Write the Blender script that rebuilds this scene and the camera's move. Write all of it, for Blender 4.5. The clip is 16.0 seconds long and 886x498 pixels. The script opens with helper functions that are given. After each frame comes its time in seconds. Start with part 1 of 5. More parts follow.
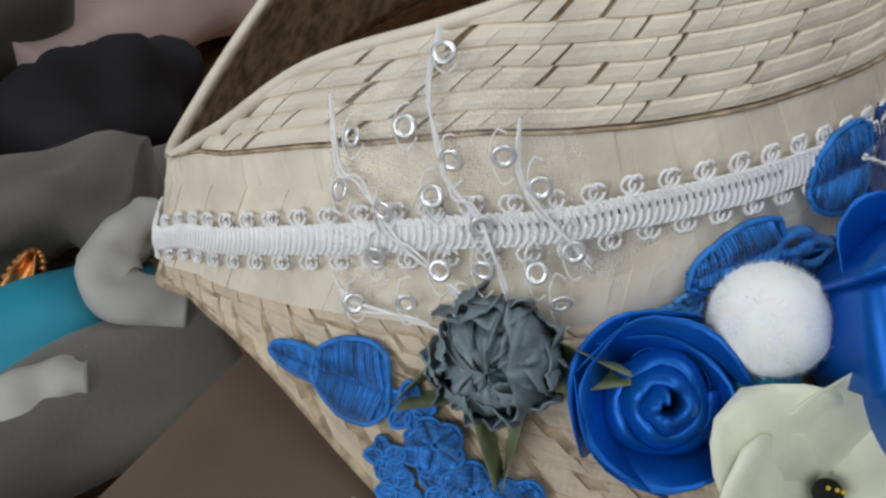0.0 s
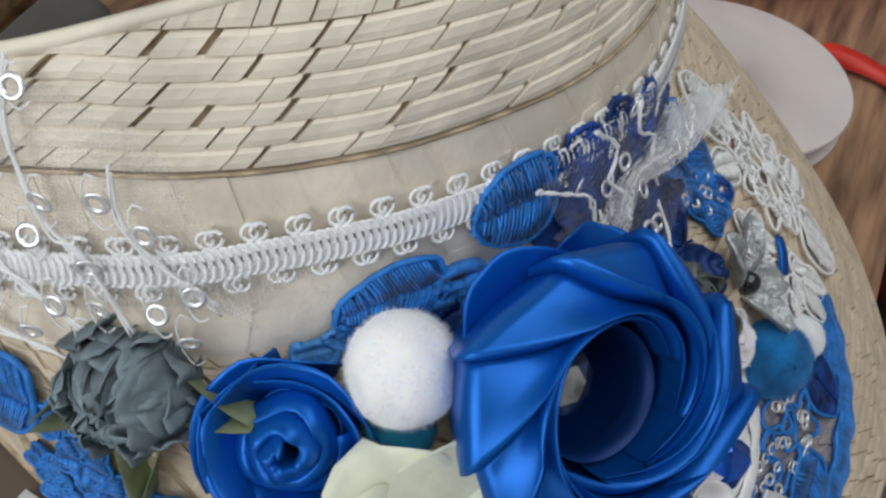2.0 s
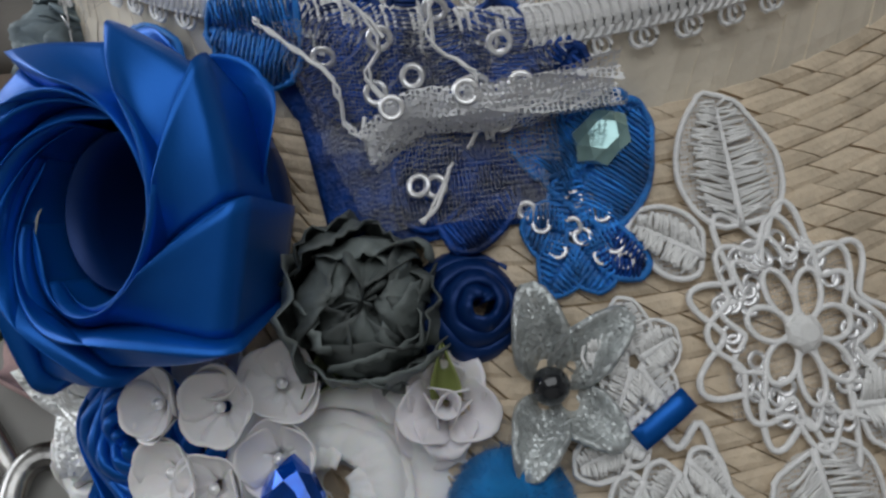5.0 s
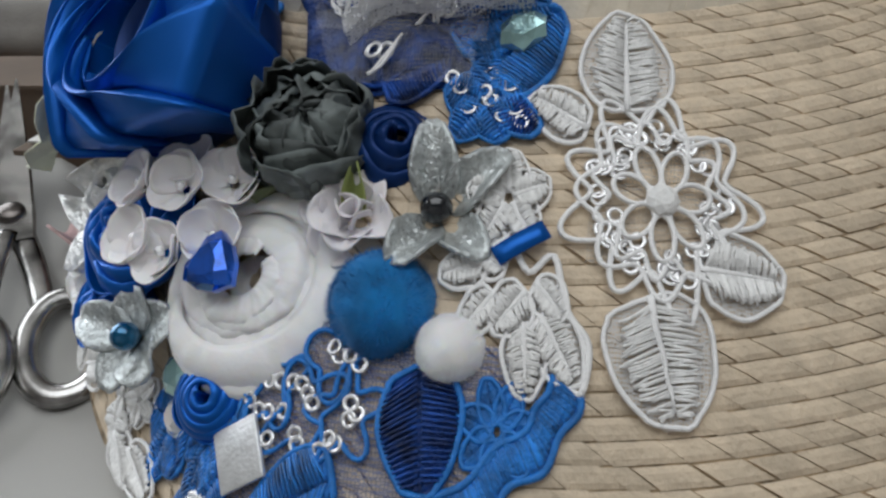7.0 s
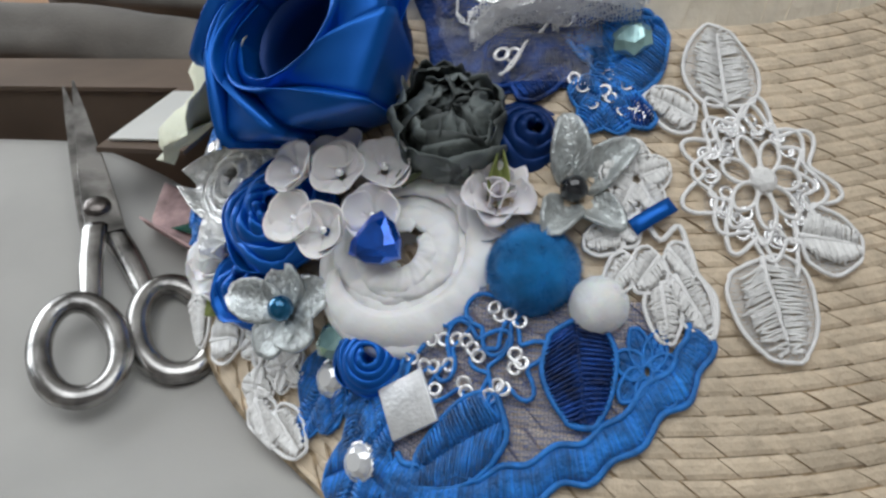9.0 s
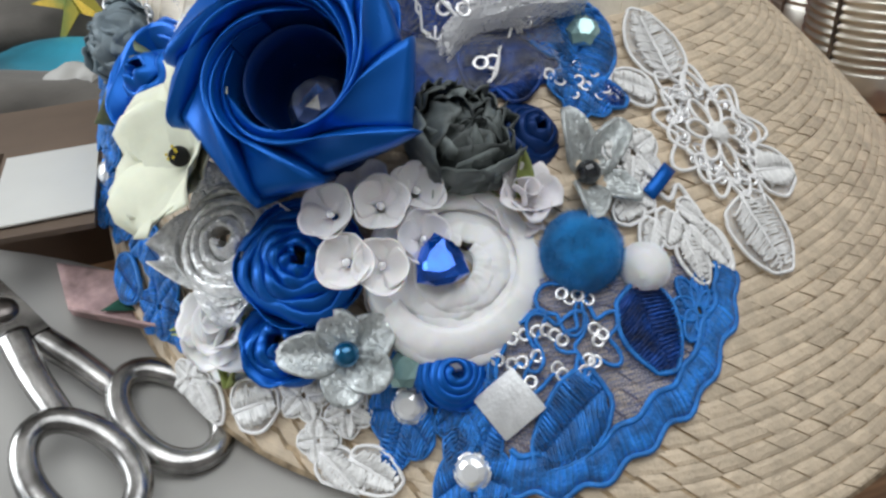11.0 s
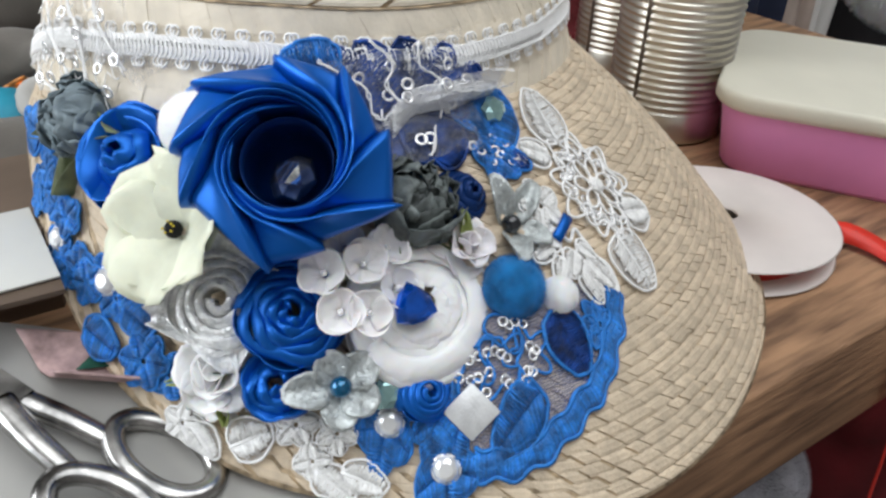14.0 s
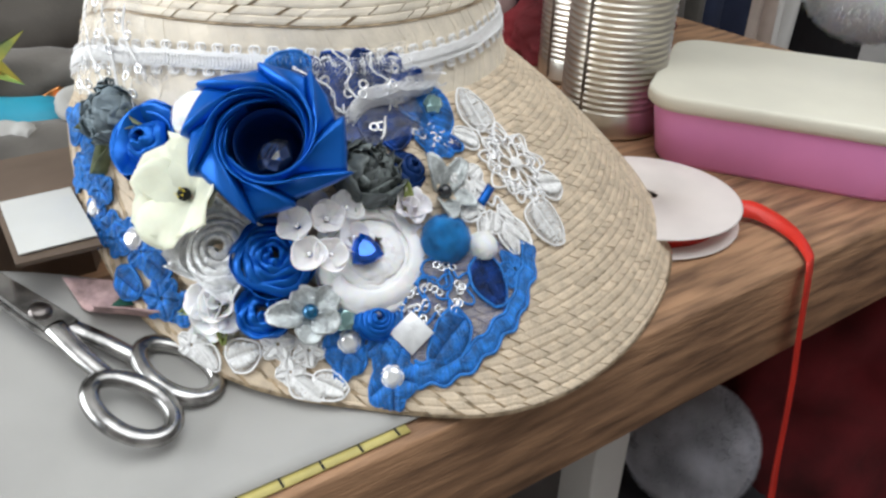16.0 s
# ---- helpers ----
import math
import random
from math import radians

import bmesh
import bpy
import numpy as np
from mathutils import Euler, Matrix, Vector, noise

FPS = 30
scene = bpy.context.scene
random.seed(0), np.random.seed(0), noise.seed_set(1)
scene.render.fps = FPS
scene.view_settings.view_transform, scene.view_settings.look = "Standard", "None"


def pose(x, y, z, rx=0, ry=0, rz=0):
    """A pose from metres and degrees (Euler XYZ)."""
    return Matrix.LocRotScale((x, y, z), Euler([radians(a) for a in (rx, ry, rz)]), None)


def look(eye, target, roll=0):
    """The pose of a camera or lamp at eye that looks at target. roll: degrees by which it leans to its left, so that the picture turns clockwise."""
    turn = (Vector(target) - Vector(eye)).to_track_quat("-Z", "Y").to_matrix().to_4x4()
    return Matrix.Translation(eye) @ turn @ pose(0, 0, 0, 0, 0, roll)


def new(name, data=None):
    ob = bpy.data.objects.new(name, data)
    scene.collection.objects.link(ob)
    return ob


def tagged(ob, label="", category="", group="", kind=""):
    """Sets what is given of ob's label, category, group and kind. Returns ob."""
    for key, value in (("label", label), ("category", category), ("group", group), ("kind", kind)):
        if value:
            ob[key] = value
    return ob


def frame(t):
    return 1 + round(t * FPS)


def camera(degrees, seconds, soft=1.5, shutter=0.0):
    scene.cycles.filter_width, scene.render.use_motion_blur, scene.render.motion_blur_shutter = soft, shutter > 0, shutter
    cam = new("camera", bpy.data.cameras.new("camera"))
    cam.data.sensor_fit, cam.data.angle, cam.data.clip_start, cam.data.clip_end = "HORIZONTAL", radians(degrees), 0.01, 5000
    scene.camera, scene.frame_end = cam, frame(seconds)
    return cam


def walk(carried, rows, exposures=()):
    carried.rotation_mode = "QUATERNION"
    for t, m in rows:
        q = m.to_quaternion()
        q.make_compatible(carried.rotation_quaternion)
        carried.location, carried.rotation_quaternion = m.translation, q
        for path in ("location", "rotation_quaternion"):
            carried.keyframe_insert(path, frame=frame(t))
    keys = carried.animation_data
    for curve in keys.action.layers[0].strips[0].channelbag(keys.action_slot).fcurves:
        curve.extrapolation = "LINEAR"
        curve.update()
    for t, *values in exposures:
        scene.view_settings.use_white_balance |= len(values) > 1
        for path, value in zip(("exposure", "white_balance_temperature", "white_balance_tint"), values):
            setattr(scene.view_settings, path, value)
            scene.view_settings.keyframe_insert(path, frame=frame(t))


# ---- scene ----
U = 0.8  # metres to one unit of the plan; every part is drawn in plan units and brought to metres by part()
cam = camera(59.1, 16.0, soft=2.6)
ROWS = [
    (0.0, -0.2395, 0.1521, 0.2891, 50.47, 1.44, -60.49),
    (0.5, -0.224, 0.1568, 0.2939, 45.98, 0.56, -62.44),
    (1.0, -0.2015, 0.1413, 0.2967, 43.64, -0.45, -64.82),
    (1.5, -0.1852, 0.1265, 0.2988, 39.68, -2.13, -63.4),
    (2.0, -0.1597, 0.1063, 0.319, 38.07, -3.71, -61.21),
    (2.5, -0.1378, 0.0651, 0.3121, 39.16, -3.59, -54.91),
    (3.0, -0.1027, 0.0448, 0.2941, 37.84, -2.21, -45.84),
    (3.5, -0.078, 0.0271, 0.2813, 35.7, 0.29, -33.11),
    (4.0, -0.0403, 0.0053, 0.2617, 38.73, 2.07, -21.72),
    (4.5, -0.0094, -0.0129, 0.2574, 42.88, 6.26, -10.59),
    (5.0, 0.0321, -0.0332, 0.2456, 47.4, 7.0, -1.46),
    (7.5, 0.0924, -0.1274, 0.19, 62.46, 3.34, 13.51),
    (8.0, 0.091, -0.1478, 0.1917, 63.16, 2.27, 13.22),
    (8.5, 0.0649, -0.1529, 0.1998, 61.96, 1.41, 11.55),
    (11.0, -0.0829, -0.1443, 0.2273, 57.8, 2.87, -19.12),
    (11.5, -0.1189, -0.1153, 0.2451, 57.45, -0.34, -24.23),
    (12.0, -0.1338, -0.0943, 0.2423, 57.46, -2.26, -28.93),
    (12.5, -0.1486, -0.0872, 0.2335, 58.21, -3.07, -31.44),
    (13.0, -0.1483, -0.1188, 0.2503, 58.0, -3.48, -32.61),
    (13.5, -0.1573, -0.1426, 0.2636, 58.06, -3.04, -33.15),
    (14.0, -0.1609, -0.1569, 0.2776, 57.91, -2.16, -33.92),
    (14.5, -0.1642, -0.1873, 0.2936, 57.5, -2.1, -34.25),
    (15.0, -0.1722, -0.2232, 0.301, 57.49, -2.04, -34.44),
    (15.5, -0.1815, -0.2467, 0.308, 57.99, -1.59, -33.94),
    (16.0, -0.1901, -0.2615, 0.307, 58.99, -1.29, -33.62),
]
walk(cam, [(t, pose(U * x, U * y, U * z, rx, ry, rz)) for t, x, y, z, rx, ry, rz in ROWS], exposures=[(0.0, -1.42), (1.5, -1.36), (2.5, -1.17), (3.0, -1.18), (3.5, -1.36), (4.0, -1.45), (5.0, -1.58), (7.5, -1.0), (8.5, -0.95), (11.0, -0.76), (13.0, -0.70), (16.0, -0.44)])

# ---- light: a large window beside the table, a grey day outside ----
world = bpy.data.worlds.new("sky")
scene.world = world
world.use_nodes = True
sky = world.node_tree.nodes.new("ShaderNodeTexSky")
sky.sky_type, sky.sun_disc, sky.sun_elevation, sky.sun_rotation = "NISHITA", False, radians(35), radians(60)
world.node_tree.links.new(sky.outputs[0], world.node_tree.nodes["Background"].inputs[0])
world.node_tree.nodes["Background"].inputs[1].default_value = 0.1


def window_light(name, at, aim, w, h, power, colour):
    lamp = bpy.data.lights.new(name, "AREA")
    lamp.shape, lamp.size, lamp.size_y, lamp.energy, lamp.color = "RECTANGLE", w, h, power, colour
    ob = new(name, lamp)
    ob.matrix_world = look(at, aim)
    return ob


window_light("window_light", (-1.66, 0.72, 0.80), (0.0, 0.20, 0.1), 1.5, 1.2, 50.0, (0.93, 0.97, 1.0))
window_light("ceiling_light", (0.10, -0.12, 1.62), (0.05, 0.10, 0.0), 1.9, 1.5, 43.0, (0.93, 0.97, 1.0))

# ---- materials ----


def material(name, colour, rough=0.6, metal=0.0, vary=0.12, scale=60.0, bump=0.15, bump_scale=400.0, second=None, stretch=(1, 1, 1),
             random_tone=0.0, island=False, sheen=0.0, clear=0.0, transmission=0.0, alpha=1.0, ior=1.45, aniso=0.0, subsurface=0.0, sparkle=0.0):
    mat = bpy.data.materials.new(name)
    mat.use_nodes = True
    n, link = mat.node_tree.nodes, mat.node_tree.links
    p = n["Principled BSDF"]
    p.inputs["Roughness"].default_value, p.inputs["Metallic"].default_value = rough, metal
    p.inputs["Sheen Weight"].default_value, p.inputs["Coat Weight"].default_value = sheen, clear
    p.inputs["Transmission Weight"].default_value, p.inputs["Alpha"].default_value = transmission, alpha
    p.inputs["IOR"].default_value, p.inputs["Anisotropic"].default_value = ior, aniso
    p.inputs["Subsurface Weight"].default_value = subsurface
    p.inputs["Subsurface Radius"].default_value = (0.004, 0.003, 0.002)
    co, mp = n.new("ShaderNodeTexCoord"), n.new("ShaderNodeMapping")
    mp.inputs["Scale"].default_value = stretch
    link.new(co.outputs["Object"], mp.inputs[0])
    coarse, fine = n.new("ShaderNodeTexNoise"), n.new("ShaderNodeTexNoise")
    coarse.inputs["Scale"].default_value, fine.inputs["Scale"].default_value = scale, bump_scale
    coarse.inputs["Detail"].default_value, fine.inputs["Detail"].default_value = 4, 3
    link.new(mp.outputs[0], coarse.inputs["Vector"])
    link.new(mp.outputs[0], fine.inputs["Vector"])
    ramp = n.new("ShaderNodeMix")
    ramp.data_type = "RGBA"
    dark = second or tuple(c * (1 - 2.2 * vary) for c in colour)
    light = tuple(min(1, c * (1 + vary)) for c in colour)
    ramp.inputs["A"].default_value, ramp.inputs["B"].default_value = (*dark, 1), (*light, 1)
    spread = n.new("ShaderNodeMapRange")
    spread.inputs["From Min"].default_value, spread.inputs["From Max"].default_value = 0.32, 0.62
    link.new(coarse.outputs["Fac"], spread.inputs["Value"])
    link.new(spread.outputs[0], ramp.inputs["Factor"])
    out = ramp.outputs["Result"]
    if random_tone:
        info = n.new("ShaderNodeNewGeometry" if island else "ShaderNodeObjectInfo")
        tone, hsv = n.new("ShaderNodeMapRange"), n.new("ShaderNodeHueSaturation")
        tone.inputs["To Min"].default_value, tone.inputs["To Max"].default_value = 1 - random_tone, 1 + random_tone * 0.6
        link.new(info.outputs["Random Per Island" if island else "Random"], tone.inputs["Value"])
        link.new(tone.outputs[0], hsv.inputs["Value"])
        link.new(out, hsv.inputs["Color"])
        out = hsv.outputs[0]
    link.new(out, p.inputs["Base Color"])
    if sparkle:
        cells = n.new("ShaderNodeTexVoronoi")
        cells.inputs["Scale"].default_value = sparkle
        link.new(co.outputs["Object"], cells.inputs["Vector"])
        geo, off, add, norm = n.new("ShaderNodeNewGeometry"), n.new("ShaderNodeVectorMath"), n.new("ShaderNodeVectorMath"), n.new("ShaderNodeVectorMath")
        off.operation, add.operation, norm.operation = "MULTIPLY_ADD", "ADD", "NORMALIZE"
        off.inputs[1].default_value, off.inputs[2].default_value = (0.9, 0.9, 0.9), (-0.45, -0.45, -0.45)
        link.new(cells.outputs["Color"], off.inputs[0])
        link.new(geo.outputs["Normal"], add.inputs[0])
        link.new(off.outputs[0], add.inputs[1])
        link.new(add.outputs[0], norm.inputs[0])
        link.new(norm.outputs[0], p.inputs["Normal"])
    elif bump:
        nm = n.new("ShaderNodeBump")
        nm.inputs["Strength"].default_value, nm.inputs["Distance"].default_value = bump, 0.001
        link.new(fine.outputs["Fac"], nm.inputs["Height"])
        link.new(nm.outputs[0], p.inputs["Normal"])
    return mat


def net_material(name, colour, cell, thread, cover):
    """A tulle net: hexagonal holes cut by the cells of a Voronoi edge."""
    mat = material(name, colour, rough=0.5, vary=0.05, bump=0.0)
    n, link = mat.node_tree.nodes, mat.node_tree.links
    cells, cut = n.new("ShaderNodeTexVoronoi"), n.new("ShaderNodeMath")
    cells.feature = "DISTANCE_TO_EDGE"
    cells.inputs["Scale"].default_value, cells.inputs["Randomness"].default_value = cell, 0.35
    co = [x for x in n if x.bl_idname == "ShaderNodeTexCoord"][0]
    link.new(co.outputs["Object"], cells.inputs["Vector"])
    cut.operation = "LESS_THAN"
    cut.inputs[1].default_value = thread
    link.new(cells.outputs["Distance"], cut.inputs[0])
    thin = n.new("ShaderNodeMath")
    thin.operation = "MULTIPLY"
    thin.inputs[1].default_value = cover
    link.new(cut.outputs[0], thin.inputs[0])
    link.new(thin.outputs[0], n["Principled BSDF"].inputs["Alpha"])
    return mat


STRAW = material("straw", (.69, .566, .418), .55, vary=.07, scale=150, bump=.6, bump_scale=700, stretch=(1, 1, .5), random_tone=.12, island=True)
STRAW_PIECE = material("straw_piece", (.69, .566, .418), .55, vary=.07, scale=150, bump=.6, bump_scale=700, stretch=(1, 1, .5), random_tone=.12)
STRAW_GAP = material("straw_gap", (.46, .35, .23), .8, vary=.25, scale=200)
STRAW_BAND = material("straw_band", (.85, .765, .63), .5, vary=.06, scale=60, bump=.3, bump_scale=500, random_tone=.06, island=True)
SATIN = material("blue_satin", (.003, .122, .52), .38, metal=.55, vary=.06, scale=20, bump=.05, bump_scale=1500, aniso=.5)
# a dark rosette's own colour, and painted shade inside the large rose
SATIN_DARK_AND_SHADE = material("dark_and_shaded_blue_satin", (.001, .030, .15), .45, metal=.4, vary=.08, scale=20, bump=.05, bump_scale=1500, aniso=.4)
SILVER_CLOTH = material("silver_lame", (.95, .97, .97), .30, metal=.50, vary=.10, scale=300, sparkle=1600)
SILVER_SHEER = material("sheer_silver", (.66, .70, .70), .36, metal=.5, vary=.14, scale=300, sparkle=2200, alpha=.85)
CREAM = material("cream_petal", (.72, .735, .59), .7, vary=.08, scale=40, bump=.2, bump_scale=500, subsurface=.1)
GREY_PETAL = material("blue_grey_petal", (.20, .255, .285), .55, vary=.30, scale=50, bump=.4, bump_scale=300, random_tone=.25)
CHARCOAL_PETAL = material("charcoal_petal", (.150, .172, .168), .5, vary=.35, scale=60, second=(.030, .036, .037), bump=.4, bump_scale=300, random_tone=.5)
WHITE_PETAL = material("white_petal", (.93, .93, .94), .65, vary=.03, scale=50, bump=.15, subsurface=.2)
PEARL_PETAL = material("pearl_petal", (.92, .90, .91), .36, vary=.04, scale=60, bump=.08, sheen=.3, subsurface=.2)
LILAC_PETAL = material("lilac_white_petal", (.88, .85, .88), .6, vary=.05, scale=50, bump=.15, subsurface=.15)
ORGANZA = material("white_organza", (.95, .94, .945), .42, vary=.03, scale=30, bump=.12, bump_scale=900, sheen=.4, subsurface=.25)
FUR_WHITE = material("white_fluff", (.99, .99, .99), .95, vary=.0, scale=60, sheen=1.0, subsurface=.5)
FOIL_SILVER = material("silver_foil", (.78, .79, .80), .42, metal=.5, vary=.06, scale=200, bump=.25, bump_scale=900)
FUR_BLUE = material("blue_fluff", (.006, .19, .50), .95, vary=.2, scale=80, sheen=.2)
FUR_TEAL = material("teal_fluff", (.008, .22, .36), .95, vary=.2, scale=80, sheen=.2)
LEAF = material("olive_leaf", (.16, .19, .10), .6, vary=.3, scale=60, bump=.3)
LIME = material("lime_leaf", (.36, .42, .14), .6, vary=.2, scale=60, bump=.3)
LACE_BLUE = material("blue_lace", (.018, .23, .72), .5, vary=.25, scale=160, bump=.8, bump_scale=900, sheen=.2, random_tone=.35, island=True)
LACE_NAVY = material("navy_lace", (.006, .062, .32), .5, vary=.35, scale=160, bump=.8, bump_scale=900, random_tone=.35, island=True)
LACE_PALE = material("pale_blue_lace", (.08, .30, .66), .5, vary=.2, scale=160, bump=.6, bump_scale=900)
LACE_WHITE = material("white_lace", (.93, .925, .91), .6, vary=.03, scale=200, bump=.5, bump_scale=900, random_tone=.10, island=True)
NET_WHITE = net_material("white_tulle", (.85, .85, .87), 1300, .07, .28)
NET_FILL = net_material("stitched_ground", (.90, .89, .88), 1500, .16, .75)
NET_BOW = net_material("folded_tulle", (.95, .95, .97), 1000, .13, .85)
NET_BLUE = net_material("blue_tulle", (.02, .10, .36), 1100, .12, .6)
CORD = material("white_cord", (.97, .965, .96), .6, vary=.02, scale=300, bump=.4, bump_scale=1500)
CORD_BLUE = material("blue_cord", (.02, .20, .62), .5, vary=.15, scale=300, bump=.4, bump_scale=1500)
SEQUIN = material("clear_sequin", (.93, .93, .94), .22, metal=.55, vary=.05, bump=0)
CRYSTAL = material("foiled_crystal", (.94, .95, .96), .08, metal=.45, vary=.03, bump=0)
CRYSTAL_CLEAR = material("clear_crystal", (.72, .76, .82), .02, metal=.92, vary=.3, scale=150, bump=0, clear=1.0)
CRYSTAL_BLUE = material("blue_crystal", (.002, .125, .72), .05, metal=.7, vary=.25, scale=120, bump=0, clear=1.0)
CRYSTAL_AQUA = material("aqua_crystal", (.40, .66, .66), .06, metal=.6, vary=.15, scale=120, bump=0, clear=1.0)
PEARL_BLUE = material("blue_pearl", (.005, .13, .28), .12, metal=.6, vary=.1, bump=0, clear=.8)
PEARL_BLACK = material("black_pearl", (.012, .014, .018), .10, vary=.1, bump=0, clear=.8)
BLACK = material("black_stamen", (.006, .006, .006), .9, vary=.2, bump=.6)
YELLOW = material("yellow_stamen", (.72, .55, .04), .7)
WOOD = material("worn_pine", (.34, .195, .108), .62, vary=.30, scale=14, second=(.14, .075, .042), bump=.9, bump_scale=60, stretch=(1, 9, 9))
COPPER = material("copper_beads", (.62, .28, .10), .3, metal=.9, vary=.2, scale=200)
PAPER = material("grey_white_paper", (.40, .392, .372), .7, vary=.06, scale=12, bump=.12, bump_scale=90)
CARDBOARD = material("brown_cardboard", (.135, .096, .070), .8, vary=.12, scale=14, bump=.1, bump_scale=200)
CARD = material("white_card", (.64, .64, .61), .6, vary=.03, scale=20, bump=.05)
GREY_CLOTH = material("taupe_cloth", (.125, .113, .100), .85, vary=.18, scale=16, bump=.3, bump_scale=500, sheen=.15)
PINK_CLOTH = material("printed_pink_cloth", (.50, .34, .33), .8, vary=.2, scale=120, bump=.3)
GREEN_PRINT = material("green_print", (.008, .07, .045), .8)
TEAL_CLOTH = material("teal_cloth", (.01, .20, .29), .6, vary=.25, scale=16)
TAPE = material("yellow_tape_measure", (.55, .47, .16), .5, vary=.1)
INK = material("black_ink", (.02, .02, .018), .6)
STEEL = material("worn_chrome", (.44, .43, .42), .25, metal=1.0, vary=.35, scale=60, bump=.05)
STEEL_DARK = material("dark_steel", (.20, .18, .17), .32, metal=1.0, vary=.3, scale=90)
TIN = material("tin_can", (.66, .62, .55), .30, metal=1.0, vary=.14, scale=20, bump=.05)
PINK_PLASTIC = material("pink_plastic", (.84, .30, .60), .36, vary=.05, scale=10, bump=.03)
IVORY_PLASTIC = material("ivory_plastic", (.74, .71, .60), .4, vary=.04, scale=10, bump=.03)
SPOOL_CARD = material("pale_pink_card", (.76, .69, .66), .65, vary=.04, scale=20, bump=.05)
RED_RIBBON = material("red_satin", (.72, .035, .02), .4, vary=.08, scale=30, bump=.05)
RED_CLOTH = material("dark_red_cloth", (.135, .010, .014), .9, vary=.3, scale=9, bump=.3, bump_scale=200)
NAVY_CLOTH = material("navy_cloth", (.018, .025, .055), .9, vary=.3, scale=9)
BEIGE_CLOTH = material("beige_cloth", (.50, .41, .35), .9, vary=.15, scale=9)
ROSE_CLOTH = material("dusty_pink_cloth", (.48, .35, .34), .9, vary=.15, scale=9)
GREY_FLUFF = material("grey_white_fluff", (.46, .46, .51), .95, vary=.15, scale=20, bump=.6, bump_scale=120, sheen=.3)
DARK_CLOTH = material("charcoal_cloth", (.022, .020, .024), .9, vary=.3, scale=9)
PURPLE = material("purple_cloth", (.07, .03, .13), .9, vary=.2, scale=14)
FOIL = material("rainbow_foil", (.62, .56, .12), .1, metal=1.0, vary=.6, scale=30, second=(.02, .35, .22), bump=.05)
PLASTER = material("grey_plaster", (.60, .58, .56), .9, vary=.06, scale=4, bump=.1, bump_scale=40)
PAINT = material("white_paint", (.75, .74, .71), .5, vary=.04, scale=6)
CONCRETE = material("dark_floor", (.16, .14, .13), .8, vary=.2, scale=5, bump=.2, bump_scale=40)

# ---- mesh helpers ----


def part(name, bm, mat, parent=None, label="", solid=0.0, smooth=True, kind="", matrix=None):
    """Links a bmesh drawn in plan units as one mesh object in metres, under a thing or a part."""
    mesh = bpy.data.meshes.new(name)
    bmesh.ops.scale(bm, vec=(U, U, U), verts=bm.verts)
    bm.to_mesh(mesh)
    bm.free()
    mesh.materials.append(mat)
    if smooth:
        for poly in mesh.polygons:
            poly.use_smooth = True
    ob = new(name, mesh)
    if matrix is not None:
        m = matrix.copy()
        m.translation = m.translation * U
        ob.matrix_basis = m
    if parent is not None:
        ob.parent = parent
    if solid:
        mod = ob.modifiers.new("thickness", "SOLIDIFY")
        mod.thickness, mod.offset = solid * U, 0.0
    if label or kind:
        tagged(ob, label, kind=kind)
    return ob


def pydata_part(name, verts, faces, mat, parent=None, label="", kind="", smooth=False):
    mesh = bpy.data.meshes.new(name)
    mesh.from_pydata([tuple(U * c for c in v) for v in verts], [], faces)
    mesh.materials.append(mat)
    if smooth:
        for poly in mesh.polygons:
            poly.use_smooth = True
    ob = new(name, mesh)
    ob.parent = parent
    if label or kind:
        tagged(ob, label, kind=kind)
    return ob


def thing(name, label, category, at=(0, 0, 0), axis=(0, 0, 1), spin=0.0, group="", kind=""):
    ob = new(name)
    ob.empty_display_size = 0.01
    z = Vector(axis).normalized()
    x = (Vector((1, 0, 0)) - z * z.x).normalized()
    m = Matrix((x, z.cross(x), z)).transposed().to_4x4() @ pose(0, 0, 0, 0, 0, spin)
    m.translation = Vector(at) * U
    ob.matrix_basis = m
    return tagged(ob, label, category, group, kind)


def sheet(fn, nu, nv, close_u=False, bm=None):
    """A grid of quads over fn(u, v), u and v from 0 to 1."""
    bm = bm or bmesh.new()
    cols = nu if close_u else nu + 1
    vs = [[bm.verts.new(fn(i / nu, j / nv)) for j in range(nv + 1)] for i in range(cols)]
    for i in range(nu):
        a, b = vs[i], vs[(i + 1) % cols]
        for j in range(nv):
            bm.faces.new((a[j], b[j], b[j + 1], a[j + 1]))
    return bm


def tube(points, r, sides=6, closed=False, bm=None, flat=1.0):
    """A round cord along the points."""
    bm = bm or bmesh.new()
    pts = [Vector(p) for p in points]
    n = len(pts)
    rings = []
    up = Vector((0.13, 0.21, 1)).normalized()
    for i, p in enumerate(pts):
        d = (pts[(i + 1) % n] - pts[i - 1]) if closed else (pts[min(i + 1, n - 1)] - pts[max(i - 1, 0)])
        d = d.normalized() if d.length > 1e-9 else Vector((1, 0, 0))
        s = d.cross(up)
        s = s.normalized() if s.length > 1e-6 else Vector((1, 0, 0))
        q = s.cross(d)
        rr = r(i / max(1, n - 1)) if callable(r) else r
        rings.append([bm.verts.new(p + s * (rr * math.cos(k * math.tau / sides)) + q * (flat * rr * math.sin(k * math.tau / sides))) for k in range(sides)])
    for i in range(n if closed else n - 1):
        a, b = rings[i], rings[(i + 1) % n]
        for k in range(sides):
            bm.faces.new((a[k], a[(k + 1) % sides], b[(k + 1) % sides], b[k]))
    if not closed:
        bm.faces.new(rings[0][::-1])
        bm.faces.new(rings[-1])
    return bm


